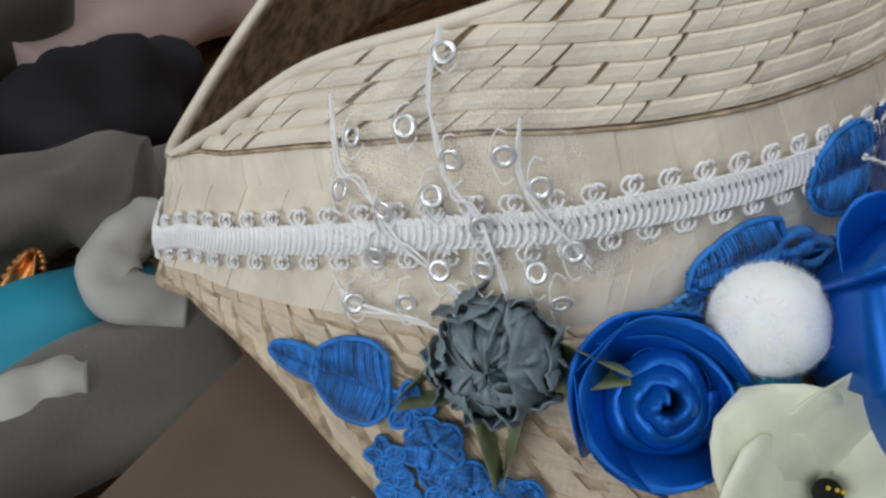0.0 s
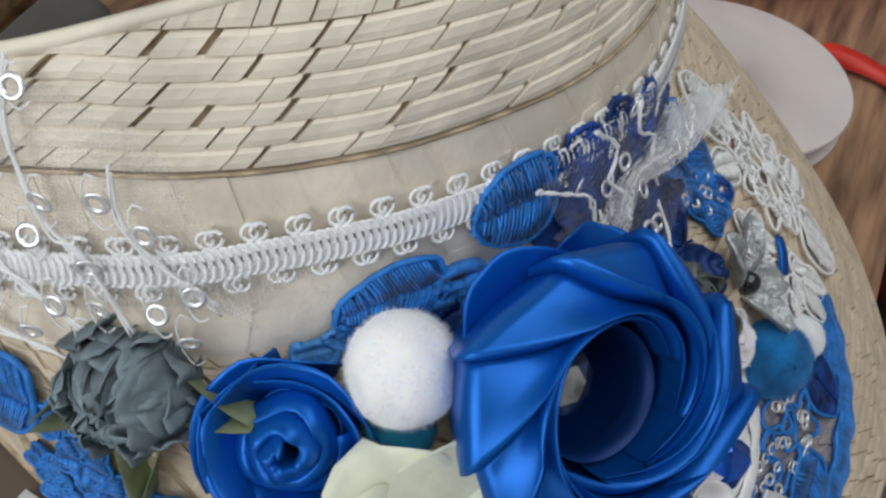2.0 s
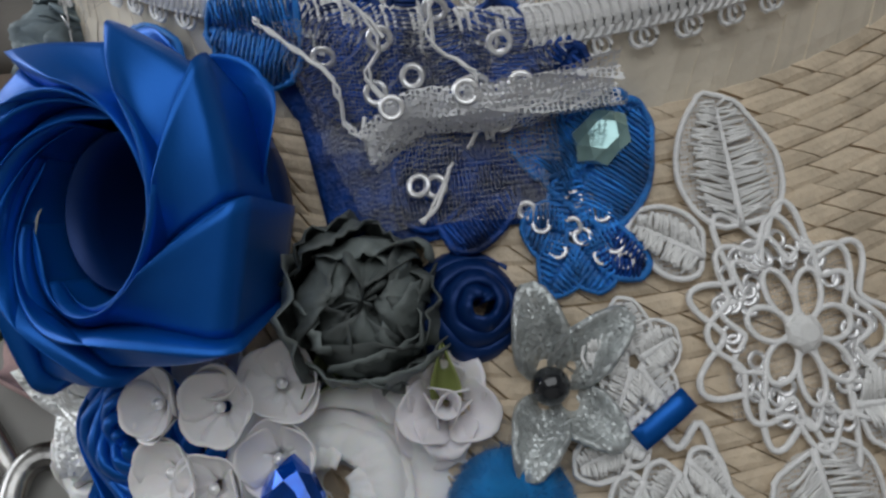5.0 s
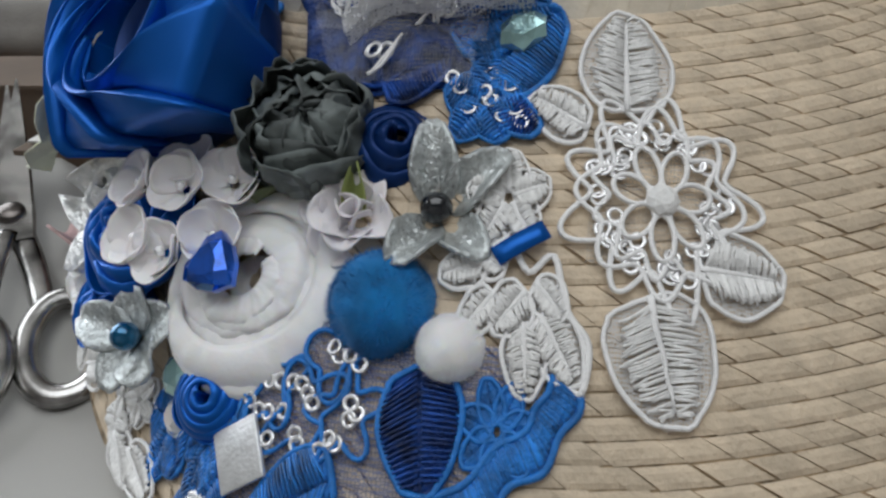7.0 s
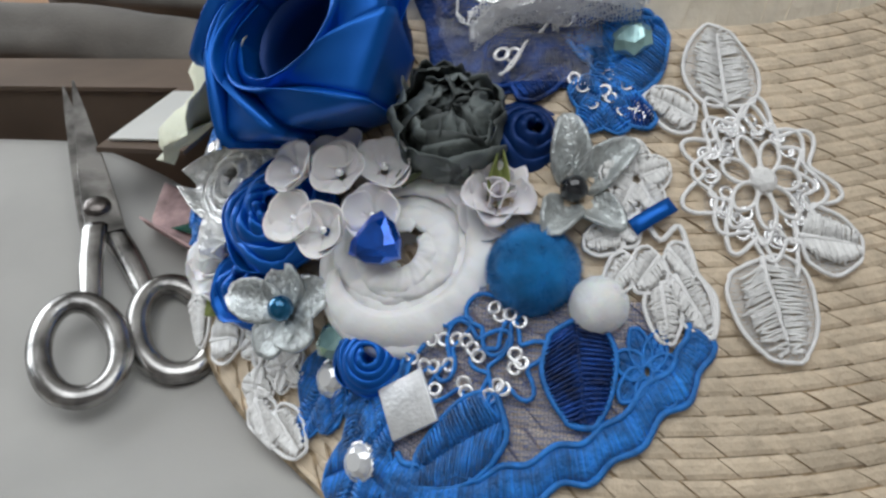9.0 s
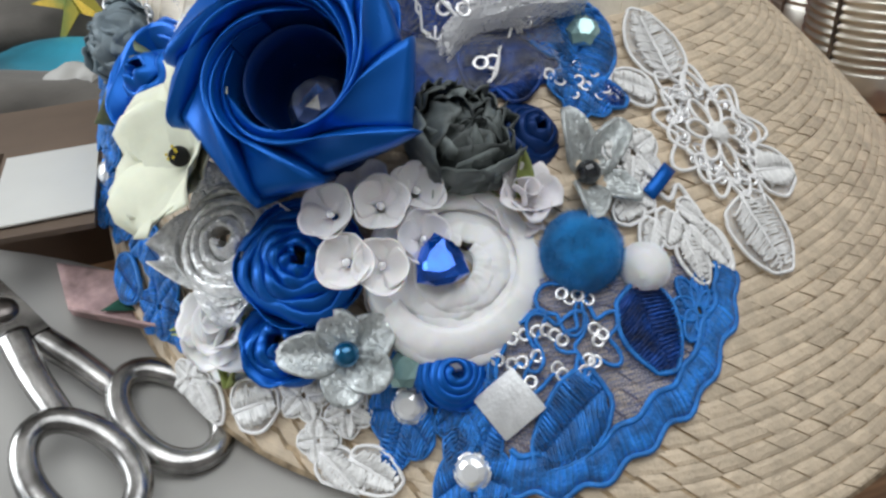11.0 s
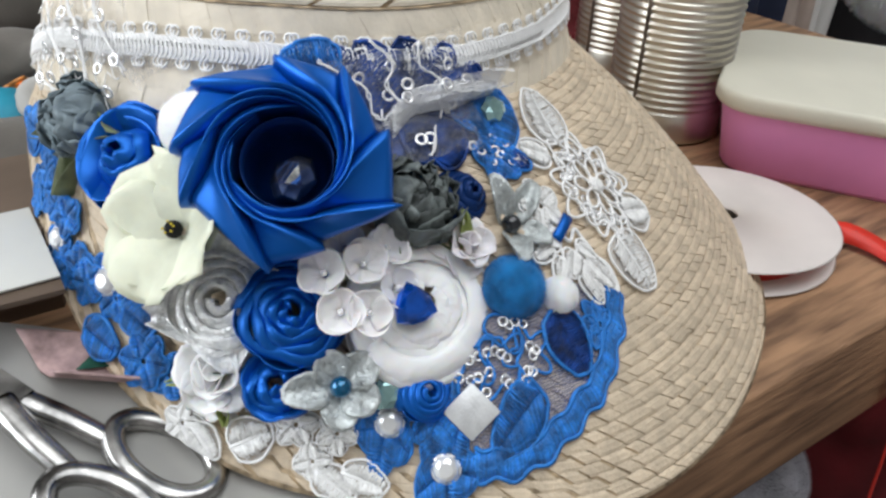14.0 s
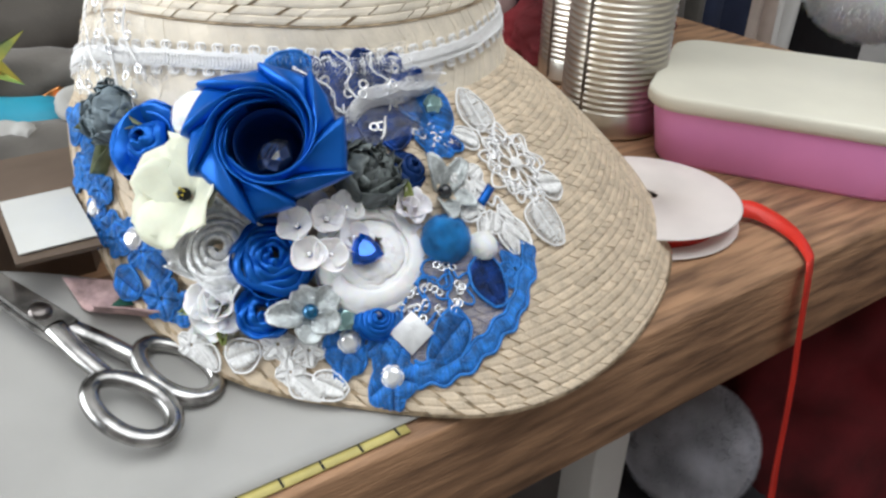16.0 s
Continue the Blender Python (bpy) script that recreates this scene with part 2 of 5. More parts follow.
def lathe(profile, n=32, bm=None):
    """Turns (radius, height) pairs round the z axis."""
    bm = bm or bmesh.new()
    rings = [[bm.verts.new((r * math.cos(i * math.tau / n), r * math.sin(i * math.tau / n), z)) for i in range(n)] for r, z in profile]
    for a, b in zip(rings, rings[1:]):
        for i in range(n):
            bm.faces.new((a[i], a[(i + 1) % n], b[(i + 1) % n], b[i]))
    return bm


def box(lo, hi, bevel=0.0, bm=None, segments=2):
    bm = bm or bmesh.new()
    made = bmesh.ops.create_cube(bm, size=1)["verts"]
    for v in made:
        v.co = Vector([lo[k] + (hi[k] - lo[k]) * (v.co[k] + .5) for k in range(3)])
    if bevel:
        edges = list({e for v in made for e in v.link_edges})
        bmesh.ops.bevel(bm, geom=edges, offset=bevel, segments=segments, affect="EDGES", profile=.5)
    return bm


def smooth_line(points, n=8, closed=False):
    """Rounds a line of points into a flowing one."""
    p = [Vector(x) for x in points]
    k = len(p)
    out = []
    for i in range(k if closed else k - 1):
        a = p[i - 1] if closed or i else p[0]
        b, c = p[i], p[(i + 1) % k]
        d = p[(i + 2) % k] if closed else p[min(i + 2, k - 1)]
        for j in range(n):
            f = j / n
            out.append(.5 * (2 * b + (c - a) * f + (2 * a - 5 * b + 4 * c - d) * f * f + (3 * b - a - 3 * c + d) * f ** 3))
    if not closed:
        out.append(p[-1])
    return out


def wob(*a):
    """A smooth wobble between -1 and 1."""
    return noise.noise(Vector((a + (0, 0, 0))[:3]))


# ---- the hat's shape ----
# plan of the straw hat: foot of the crown and edge of the brim, corner at the back first
FOOT = [(-.084, .370, .098), (-.105, .331, .112), (-.112, .288, .124), (-.108, .240, .134), (-.093, .205, .135),
        (-.072, .180, .136), (-.040, .155, .138), (.010, .133, .138), (.060, .128, .138), (.110, .140, .138),
        (.155, .172, .138), (.180, .220, .138), (.175, .295, .138), (.120, .355, .132), (.020, .385, .116)]
EDGE = [(-.086, .373, .092), (-.109, .332, .102), (-.122, .291, .104), (-.133, .225, .070), (-.128, .150, .038),
        (-.098, .084, .018), (-.046, .036, .008), (.028, -.013, .005), (.119, -.009, .005), (.218, .042, .005),
        (.287, .118, .006), (.324, .203, .007), (.320, .300, .020), (.220, .400, .060), (.050, .412, .095)]
RISE = [.044, .050, .068, .075, .083, .086, .088, .088, .088, .088, .088, .088, .088, .084, .072]
CENTRE = np.array((.035, .265))


def loop_at(points, u):
    """A smooth closed curve through the points; u runs once round from 0 to 1."""
    p = np.asarray(points, float)
    n = len(p)
    s = (u % 1.0) * n
    i = int(s)
    f = s - i
    a, b, c, d = p[(i - 1) % n], p[i % n], p[(i + 1) % n], p[(i + 2) % n]
    return .5 * (2 * b + (c - a) * f + (2 * a - 5 * b + 4 * c - d) * f * f + (3 * b - a - 3 * c + d) * f ** 3)


def brim_at(u, v):
    """A point of the brim: v runs from the crown's foot to the edge."""
    a, b = loop_at(FOOT, u), loop_at(EDGE, u)
    p = a + (b - a) * v
    w = np.linalg.norm(b - a)
    p[2] += .035 * w * math.sin(math.pi * v)
    return p


def crown_at(u, h):
    """A point of the crown's wall, h above its foot."""
    a = loop_at(FOOT, u)
    inward = CENTRE - a[:2]
    inward = inward / np.linalg.norm(inward)
    k = .30 * h + 3.2 * max(0, h - .035) ** 2
    return np.array((a[0] + inward[0] * k, a[1] + inward[1] * k, a[2] + h))


def rise_at(u):
    return float(loop_at([(r, 0, 0) for r in RISE], u)[0])


def ramp_at(u, stops):
    return float(np.interp(u % 1.0, [a for a, _ in stops], [b for _, b in stops]))


def seam_at(u):
    """Height of the stitched seam between the smooth band and the plaits."""
    return ramp_at(u, [(0, .043), (.086, .0446), (.142, .0482), (.18, .0493), (.23, .0520), (.29, .0517), (.338, .0500), (.38, .0482), (.44, .0458), (.484, .0449), (.9, .0440), (1, .043)])


def braid_at(u):
    """Height of the white braid's middle line."""
    return ramp_at(u, [(0, .0118), (.034, .0126), (.088, .0169), (.144, .0222), (.182, .0254), (.22, .0283), (.262, .0300), (.306, .0316), (.356, .0305), (.40, .0287), (.51, .0232), (.59, .0246), (.626, .0267), (1, .027)])


from mathutils.bvhtree import BVHTree
NU = 260
_v, _f = [], []
for i in range(NU):
    u = i / NU
    _v += [tuple(crown_at(u, rise_at(u) * (1 - j / 12))) for j in range(12)] + [tuple(brim_at(u, j / 24)) for j in range(25)]
for i in range(NU):
    a, b = i * 37, (i + 1) % NU * 37
    _f += [(a + j, b + j, b + j + 1, a + j + 1) for j in range(36)]
HAT_TREE = BVHTree.FromPolygons([Vector(p) for p in _v], _f)


def drape(x, y, lift=.001):
    """The place on the hat under (x, y), a little above it."""
    p, n, *_ = HAT_TREE.ray_cast(Vector((x, y, 1)), Vector((0, 0, -1)))
    if p is None:
        p, n, *_ = HAT_TREE.find_nearest(Vector((x, y, .08)))
    if n.z < 0:
        n = -n
    return p + n * lift


FOOT_LINE = np.array([loop_at(FOOT, i / 600) for i in range(600)])


def lay(x, y, lift=.001):
    """Like drape, but what reaches past the crown's foot is laid flat against the crown's wall."""
    i = int(np.argmin((FOOT_LINE[:, 0] - x) ** 2 + (FOOT_LINE[:, 1] - y) ** 2))
    f = FOOT_LINE[i]
    inside = np.hypot(*(f[:2] - CENTRE)) - np.hypot(x - CENTRE[0], y - CENTRE[1])
    if inside <= 0:
        return drape(x, y, lift)
    p = Vector(crown_at(i / 600, min(inside, .06)))
    o = Vector((*(f[:2] - CENTRE), .012)).normalized()
    return p + o * (lift + .001)


def drape_normal(x, y):
    p, n, *_ = HAT_TREE.ray_cast(Vector((x, y, 1)), Vector((0, 0, -1)))
    if p is None:
        p, n, *_ = HAT_TREE.find_nearest(Vector((x, y, .08)))
    return -n if n.z < 0 else n


# ---- setting: table and room ----
room = [("floor", (-2.2, -2.2, -.95), (3.0, 3.2, -.90), CONCRETE), ("ceiling", (-2.2, -2.2, 2.1), (3.0, 3.2, 2.2), PAINT),
        ("wall_east", (2.9, -2.2, -.9), (3.0, 3.2, 2.1), PLASTER), ("wall_north", (-2.1, 3.1, -.9), (2.9, 3.2, 2.1), PLASTER),
        ("wall_south", (-2.1, -2.2, -.9), (2.9, -2.1, 2.1), PLASTER)]
for name, lo, hi, mat in room:
    tagged(part(name, box(lo, hi), mat, smooth=False), "plain " + mat.name.replace("_", " ") + " closing the workroom", name.split("_")[0], kind="structure")
west = bmesh.new()
for lo, hi in (((-2.2, -2.2, -.9), (-2.1, 3.2, .1)), ((-2.2, -2.2, 1.75), (-2.1, 3.2, 2.1)), ((-2.2, -2.2, .1), (-2.1, -.1, 1.75)), ((-2.2, 1.95, .1), (-2.1, 3.2, 1.75))):
    box(lo, hi, bm=west)
tagged(part("wall_west", west, PLASTER, smooth=False), "plain grey plaster wall with a window opening", "wall", kind="structure")


def build_table():
    table = thing("work_table", "worn thick wooden work table with a rough front edge", "table")
    part("tabletop", box((-.95, 0, -.090), (.80, .95, 0), .004), WOOD, table, "thick worn brown wooden plank top")
    for x in (-.85, .285):
        for y in (.135, .82):
            part("leg", box((x, y, -.90), (x + .05, y + .05, -.088), .004), PAINT, table, "white painted leg")
    return table


build_table()
# ---- the straw hat ----


def tile(verts, faces, corners, normal, gap, near_edge, far_edge, swell=0.0):
    """One woven straw piece: rounded across its row, low at both edges, with a short gap at its ends."""
    k = len(verts)
    n = np.asarray(normal)
    a, b, c, d = corners
    ab, ba, cd, dc = a + (b - a) * gap, b + (a - b) * gap, c + (d - c) * gap, d + (c - d) * gap
    mid = (near_edge + far_edge) / 2 + swell
    pts = [ab - n * .0010, ba - n * .0010, cd - n * .0010, dc - n * .0010, ab + n * near_edge, ba + n * near_edge,
           ba * .70 + cd * .30 + n * mid, ab * .70 + dc * .30 + n * mid, ba * .26 + cd * .74 + n * mid, ab * .26 + dc * .74 + n * mid,
           cd + n * far_edge, dc + n * far_edge]
    verts += [tuple(p) for p in pts]
    faces += [tuple(k + q for q in f) for f in ((4, 5, 6, 7), (7, 6, 8, 9), (9, 8, 10, 11), (0, 1, 5, 4), (2, 3, 11, 10), (1, 2, 10, 8, 6, 5), (3, 0, 4, 7, 9, 11))]


def build_hat():
    hat = thing("straw_hat", "natural woven straw sun hat trimmed with blue and white flowers", "hat")
    bm = sheet(lambda u, v: brim_at(u, v) - np.array((0, 0, .0022)), 220, 24, close_u=True)
    part("brim", bm, STRAW_GAP, hat, "woven straw brim", solid=.002)
    bm = sheet(lambda u, v: crown_at(u, rise_at(u) * v) * np.array((1, 1, 1)) + np.append((CENTRE - loop_at(FOOT, u)[:2]) * .012, 0), 220, 14, close_u=True)
    part("crown", bm, STRAW_GAP, hat, "open straw crown, pinched at the back", solid=.0015)
    # the pinched mouth of the crown has a thick corded rim
    part("rim", tube([crown_at(i / 160, rise_at(i / 160)) for i in range(160)], .0022, 6, closed=True), STRAW_BAND, hat)
    rnd = random.Random(4)
    # rows of plait on the brim
    step, length = .0056, .0120
    near, nv, nf = [], [], []
    us = np.linspace(0, 1, 401)
    foot = np.array([loop_at(FOOT, u) for u in us])
    edge = np.array([loop_at(EDGE, u) for u in us])
    width = np.linalg.norm(edge - foot, axis=1)
    row = 0
    while (row + .2) * step < width.max():
        d0, d1 = row * step, (row + 1) * step
        vv = np.minimum(d0 / np.maximum(width, 1e-4), 1)
        line = foot + (edge - foot) * vv[:, None]
        run = np.concatenate(([0], np.cumsum(np.linalg.norm(np.diff(line, axis=0), axis=1))))
        count = max(4, int(run[-1] / length))
        cuts = np.interp((np.arange(count + 1) + .5 * (row % 2) + np.array([.26 * rnd.uniform(-1, 1) for _ in range(count + 1)])) / count * run[-1], run, us)
        slant = .0060 / max(run[-1], .1)
        for a, b in zip(cuts, cuts[1:]):
            w = float(np.interp((a + b) / 2, us, width))
            if d0 > w - .0015 or b <= a:
                continue
            e1 = min(d1 - .0001, w)
            sway = .0007 * wob(a * 30, row * .35)
            v0, v1 = max(0, d0 + .0001 + sway) / w, min(w, e1 + sway) / w
            corners = [brim_at(a, v0), brim_at(b, v0), brim_at(b + slant, v1), brim_at(a + slant, v1)]
            n = np.cross(corners[1] - corners[0], corners[3] - corners[0])
            n = n / (np.linalg.norm(n) + 1e-12)
            n = -n if n[2] < 0 else n
            mid = sum(corners) / 4
            if .075 < mid[0] < .155 and .02 < mid[1] < .13 and len(near) < 300:
                near.append((corners, n))
            else:
                tile(nv, nf, corners, n, rnd.choice((.006, .014, .026, .055)), -.0002 + .0003 * rnd.random(), -.0002 + .0004 * rnd.random(), .0005)
        row += 1
    pydata_part("straw_weave", nv, nf, STRAW, hat, "pale woven straw plait", kind="stuff")
    # the crown: one broad smooth band below, narrow plaits above, a broad chevron braid under the rim
    cv, cf, bv, bf = [], [], [], []
    rows = [(-.02, .27, .0130, bv, bf, .5), (.25, .51, .0130, bv, bf, -.5), (.49, .76, .0130, bv, bf, .5), (.74, .995, .0130, bv, bf, -.5)]
    h = .0006
    while h < .025:
        rows.append((h, h + .0047, .0125, cv, cf, .8))
        h += .0046
    rows += [(h + .0004, h + .0066, .0085, cv, cf, .9), (h + .0066, h + .0130, .0085, cv, cf, -.9), (h + .0132, h + .0195, .0085, cv, cf, .9)]
    for k, (h0, h1, length, vs, fs, slant) in enumerate(rows):
        count = int(.86 / length)

        def level(u, h, vs=vs):
            return seam_at(u) * h if vs is bv else min(seam_at(u) + h, rise_at(u))
        for i in range(count):
            a = (i + .5 * (k % 2) + .2 * rnd.uniform(-1, 1)) / count
            b = a + (1.5 if vs is bv else 1.0) / count
            s = slant / count
            if level(a, h0) > min(rise_at(a), rise_at(b)) - .0012:
                continue
            corners = [crown_at(a, level(a, h0)), crown_at(b, level(b, h0)), crown_at(b + s, level(b + s, h1)), crown_at(a + s, level(a + s, h1))]
            n = np.cross(corners[1] - corners[0], corners[3] - corners[0])
            n = n / (np.linalg.norm(n) + 1e-12)
            if n[:2] @ (sum(corners)[:2] / 4 - CENTRE) < 0:
                n = -n
            lifted = [c + n * .0006 for c in corners]
            if vs is bv:
                tile(vs, fs, lifted, n, -.03, .0001 + .0005 * rnd.random(), .0001 + .0005 * rnd.random(), .0002)
            else:
                tile(vs, fs, lifted, n, rnd.choice((-.02, -.01, .015, .035)), .0003 + .0004 * rnd.random(), -.0003, .0008)
    pydata_part("crown_band", bv, bf, STRAW_BAND, hat, "smooth pale straw band", kind="stuff")
    pydata_part("crown_plait", cv, cf, STRAW_BAND, hat, "narrow straw plaits", kind="stuff")
    # the stitched seam under the plaits
    seam = []
    for i in range(221):
        u = .004 + i / 220 * .79
        seam.append(crown_at(u, seam_at(u)) + np.append((loop_at(FOOT, u)[:2] - CENTRE) * .010, 0))
    part("seam", tube(seam, .0006, 5), STRAW_GAP, hat)
    return hat, near


HAT, NEAR_STRAW = build_hat()

# ---- flowers and trimmings ----


def petal_sheet(length, width, angle, cup=.3, curl=.4, ruffle=.06, seed=0.0, start=.0, point=0.0, n=8):
    """A petal that grows from the axis: angle 0 stands upright, 90 lies flat; curl bends its tip outward."""
    bm = bmesh.new()

    def at(u, v):
        b, l = 2 * u - 1, v
        if point:
            w = width * (math.sin(math.pi * min(1, .16 + .74 * l)) ** .7) * (1 - point * l * l)
        else:
            w = width * (.22 + .78 * math.sin(math.pi / 2 * min(1, 1.45 * l)))
            l = l * math.sqrt(1 - .72 * b * b)
        t = radians(angle) + curl * l * l
        r = start + length * (l * math.sin(radians(angle)) * .55 + l * math.sin(t) * .45)
        z = length * (l * math.cos(radians(angle)) * .55 + l * math.cos(t) * .45)
        c = cup * b * b * length * (.25 + .75 * l)
        e = ruffle * length * l * l * (wob(b * 2.3 + seed, l * 2, seed) + .5 * wob(b * 5 + seed, l * 4, seed + 7))
        notch = -.05 * length * l ** 6 * (1 - abs(b)) ** 2 * (0 if point else 1)
        return Vector((r - math.cos(t) * (c + e) + notch * math.sin(t), w * b, z + math.sin(t) * (c + e) + notch * math.cos(t)))
    return sheet(at, n, n, bm=bm)


def layered_flower(name, label, category, at, axis, rows, mat, spin=0.0, solid=.0004, group=""):
    """rows: (petals, start radius, length, half width, angle, cup, curl, ruffle, height)."""
    f = thing(name, label, category, at, axis, spin, group)
    rnd = random.Random(hash(round(at[0] * 1e4)) % 997)
    for k, (count, start, length, width, angle, cup, curl, ruffle, height) in enumerate(rows):
        for i in range(count):
            turn = 360 * (i + .5 * (k % 2)) / count + rnd.uniform(-10, 10)
            bm = petal_sheet(length * rnd.uniform(.9, 1.08), width * rnd.uniform(.92, 1.08), angle + rnd.uniform(-7, 7), cup, curl, ruffle, rnd.uniform(0, 50), start)
            part("petal", bm, mat, f, solid=solid, matrix=pose(0, 0, height, 0, 0, turn))
    return f


def ball_flower(name, label, category, at, axis, R, mat, crumple=.1, spin=0.0, peel=.05):
    """A closed flower: rings of curved petals lie over one another round a ball, their upper edges ruffled and turned out."""
    f = thing(name, label, category, at, axis, spin)
    rnd = random.Random(int(R * 1e5) + len(label))
    for k, (count, r, top, half) in enumerate(((3, .58, 104, 66), (5, .70, 92, 50), (6, .81, 76, 44), (7, .91, 57, 40), (8, 1.0, 34, 36))):
        for i in range(count):
            turn, seed, tall = 360 * (i + .4 * k) / count + rnd.uniform(-22, 22), rnd.uniform(0, 90), top + rnd.uniform(-15, 13)
            half, r = half * rnd.uniform(.8, 1.35), r + rnd.uniform(-.06, .05)

            def at_(u, v, r=r, half=half, seed=seed, tall=tall):
                b = 2 * u - 1
                el = radians(-35 + (tall + 35) * v * (1 - .16 * b * b))
                az = radians(half * b) * (1 - .25 * v)
                rough = crumple * (wob(b * 1.7 + seed, v * 2.0, seed) + .6 * wob(b * 4 + seed, v * 4, 3))
                rr = R * (r + peel * max(0, v - .6) / .4 + rough * (.3 + v) + .05 * abs(b) ** 3)
                return Vector((rr * math.cos(el) * math.cos(az), rr * math.cos(el) * math.sin(az), R * .55 + rr * .95 * math.sin(el)))
            part("petal", sheet(at_, 12, 12), mat, f, solid=.0004, matrix=pose(0, 0, 0, 0, 0, turn))
    heart = bmesh.new()
    bmesh.ops.create_icosphere(heart, subdivisions=3, radius=R * .56)
    part("heart", heart, mat, f, matrix=pose(0, 0, R * .5))
    return f


def rosette(name, label, at, axis, R, H, turns, mat, spin=0.0, lean=1.15, solid=.0004, wave=.06, group="", start=.025, pleat=1.0):
    """A rose rolled from a strip of ribbon that is folded over as it winds."""
    f = thing(name, label, "ribbon rose", at, axis, spin, group)
    seg = int(26 * turns)
    dr = R / (turns + .3)

    def strip(u, v):
        ph = math.tau * turns * u
        r = R * (start + (1 - start - .12) * u ** .92)
        r *= 1 + (wave * math.sin(2.6 * ph + 1) + .16 * pleat * (abs(math.sin(2.15 * ph)) - .6) + .05 * wob(ph * .8, R * 300)) * min(1, 1.6 * u)
        top = H * (1 - .50 * u ** 1.5) + .10 * pleat * H * math.sin(4.3 * ph + .6) + .08 * pleat * H * wob(ph * .7, 5, R * 300)
        if v < .3:
            k = v / .3
            rr, z = r - .10 * dr * (1 - k), top - (1 - k) * H * .55
        else:
            k = (v - .3) / .7
            rr, z = r + lean * dr * k ** .8, top - (H * .16 + .9 * dr * .5) * k * k
        return Vector((rr * math.cos(ph), rr * math.sin(ph), z))
    part("ribbon_coil", sheet(strip, seg, 9), mat, f, solid=solid)
    # the outer wrap closes the rose down to its support
    part("outer_wrap", sheet(lambda u, v: Vector((R * (1 + .05 * math.sin(5 * math.tau * u)) * (1 - .22 * v * v) * math.cos(math.tau * u), R * (1 + .05 * math.sin(5 * math.tau * u)) * (1 - .22 * v * v) * math.sin(math.tau * u), H * (.46 - .52 * v))), 40, 6, close_u=True), mat, f, solid=solid)
    return f


def swirl_rose(at, axis, spin):
    """The large satin rose: broad ribbon folds with crisp edges that wind out of a deep throat, its shade put into a
    darker satin, to pointed corners.
    """
    f = thing("satin_rose", "large royal blue satin ribbon rose with a deep throat", "ribbon rose", at, axis, spin)
    starts = (0, 36, 82, 118, 160, 204, 240, 282, 324)
    reach = (1.0, .86, 1.12, .84, 1.16, .88, 1.06, .90, 1.12)
    N = len(starts)

    def ridge(k, s):
        """The crisp edge of one fold: round the throat's rim, outward, then down the rose's side."""
        q = min(1, s / .45)
        ph = radians(starts[k % N]) + 1.75 * q
        r = .0236 + .0012 * math.sin(k % N * 2.1) + .0068 * q ** 1.3
        z = .0390 + .0100 * math.sin(q * math.pi / 2) + .0010 * wob(k % N * 2.3, s * 2, 5)
        e, g = Vector((math.cos(ph), math.sin(ph), 0)), Vector((-math.sin(ph), math.cos(ph), 0))
        p = e * r
        if s > .45:
            w = (s - .45) / .55
            out, down = min(1, w / .66), max(0, (w - .58) / .42) ** 1.5
            head = .30 + .10 * math.sin(k % N * 1.7)
            p = p + (g * math.cos(head) + e * math.sin(head)) * (.0302 * reach[k % N] * out)
            p = p * (1 - .30 * down)
            z -= .0105 * out ** 1.5
            z += (.003 - z) * down
        p.z = z
        return p

    def outward(p, u):
        e = Vector((p.x, p.y, 0)).normalized()
        side = max(0, (u - .35) / .65)
        return (e * (.25 + 1.2 * side) + Vector((0, 0, 1.1 - side))).normalized()

    def depth(u):
        return .0010 + .0075 * math.sin(math.pi * min(1, .12 + .85 * u)) ** 1.2

    for k in range(N):
        def slope(u, v, k=k):
            p = ridge(k, u).lerp(ridge(k - 1, u), v)
            swell = .0006 * math.sin(math.pi * v) * math.sin(math.pi * u)
            crease = .0006 * wob(2.2 * v + k * 3.7, 2.6 * u, k)
            return p + outward(p, u) * (swell + crease - depth(u) * v ** 1.4)

        def tuck(u, v, k=k):
            p = ridge(k - 1, u)
            return p - outward(p, u) * depth(u) * v * 1.02

        def wall(u, v, k=k):
            p = ridge(k, .46 * u)
            return Vector((p.x * (1 - .10 * v), p.y * (1 - .10 * v), p.z - (.044 - .028 * u) * v))
        bm = sheet(slope, 60, 10)
        sheet(tuck, 60, 2, bm=bm)
        part("ribbon_fold", bm, SATIN, f, solid=.0002)
        part("inner_fold", sheet(wall, 24, 8), SATIN, f, solid=.0002)
    # two broad petals that stand out behind the folds
    for turn, length, half, lean in ((72, .036, .0230, 46), (18, .033, .0200, 52)):
        part("outer_petal", petal_sheet(length, half, lean, .30, .6, .03, turn, .0190, n=16), SATIN, f, solid=.0004, matrix=pose(0, 0, .004, 0, 0, turn))
    # same ribbon as the folds, coloured darker for the shade deep inside
    part("throat_wall", lathe([(.0001, -.006), (.010, -.006), (.0180, .000), (.0192, .020), (.0198, .030)], 30), SATIN_DARK_AND_SHADE, f, solid=.0004)
    f.scale = (.93, .93, .93)
    # base under the folds, its shade painted in with the darker satin
    part("base", lathe([(.0001, -.007), (.012, -.007), (.024, -.005), (.031, .002), (.034, .012), (.033, .024)], 36), SATIN_DARK_AND_SHADE, f, solid=.0006)
    return f


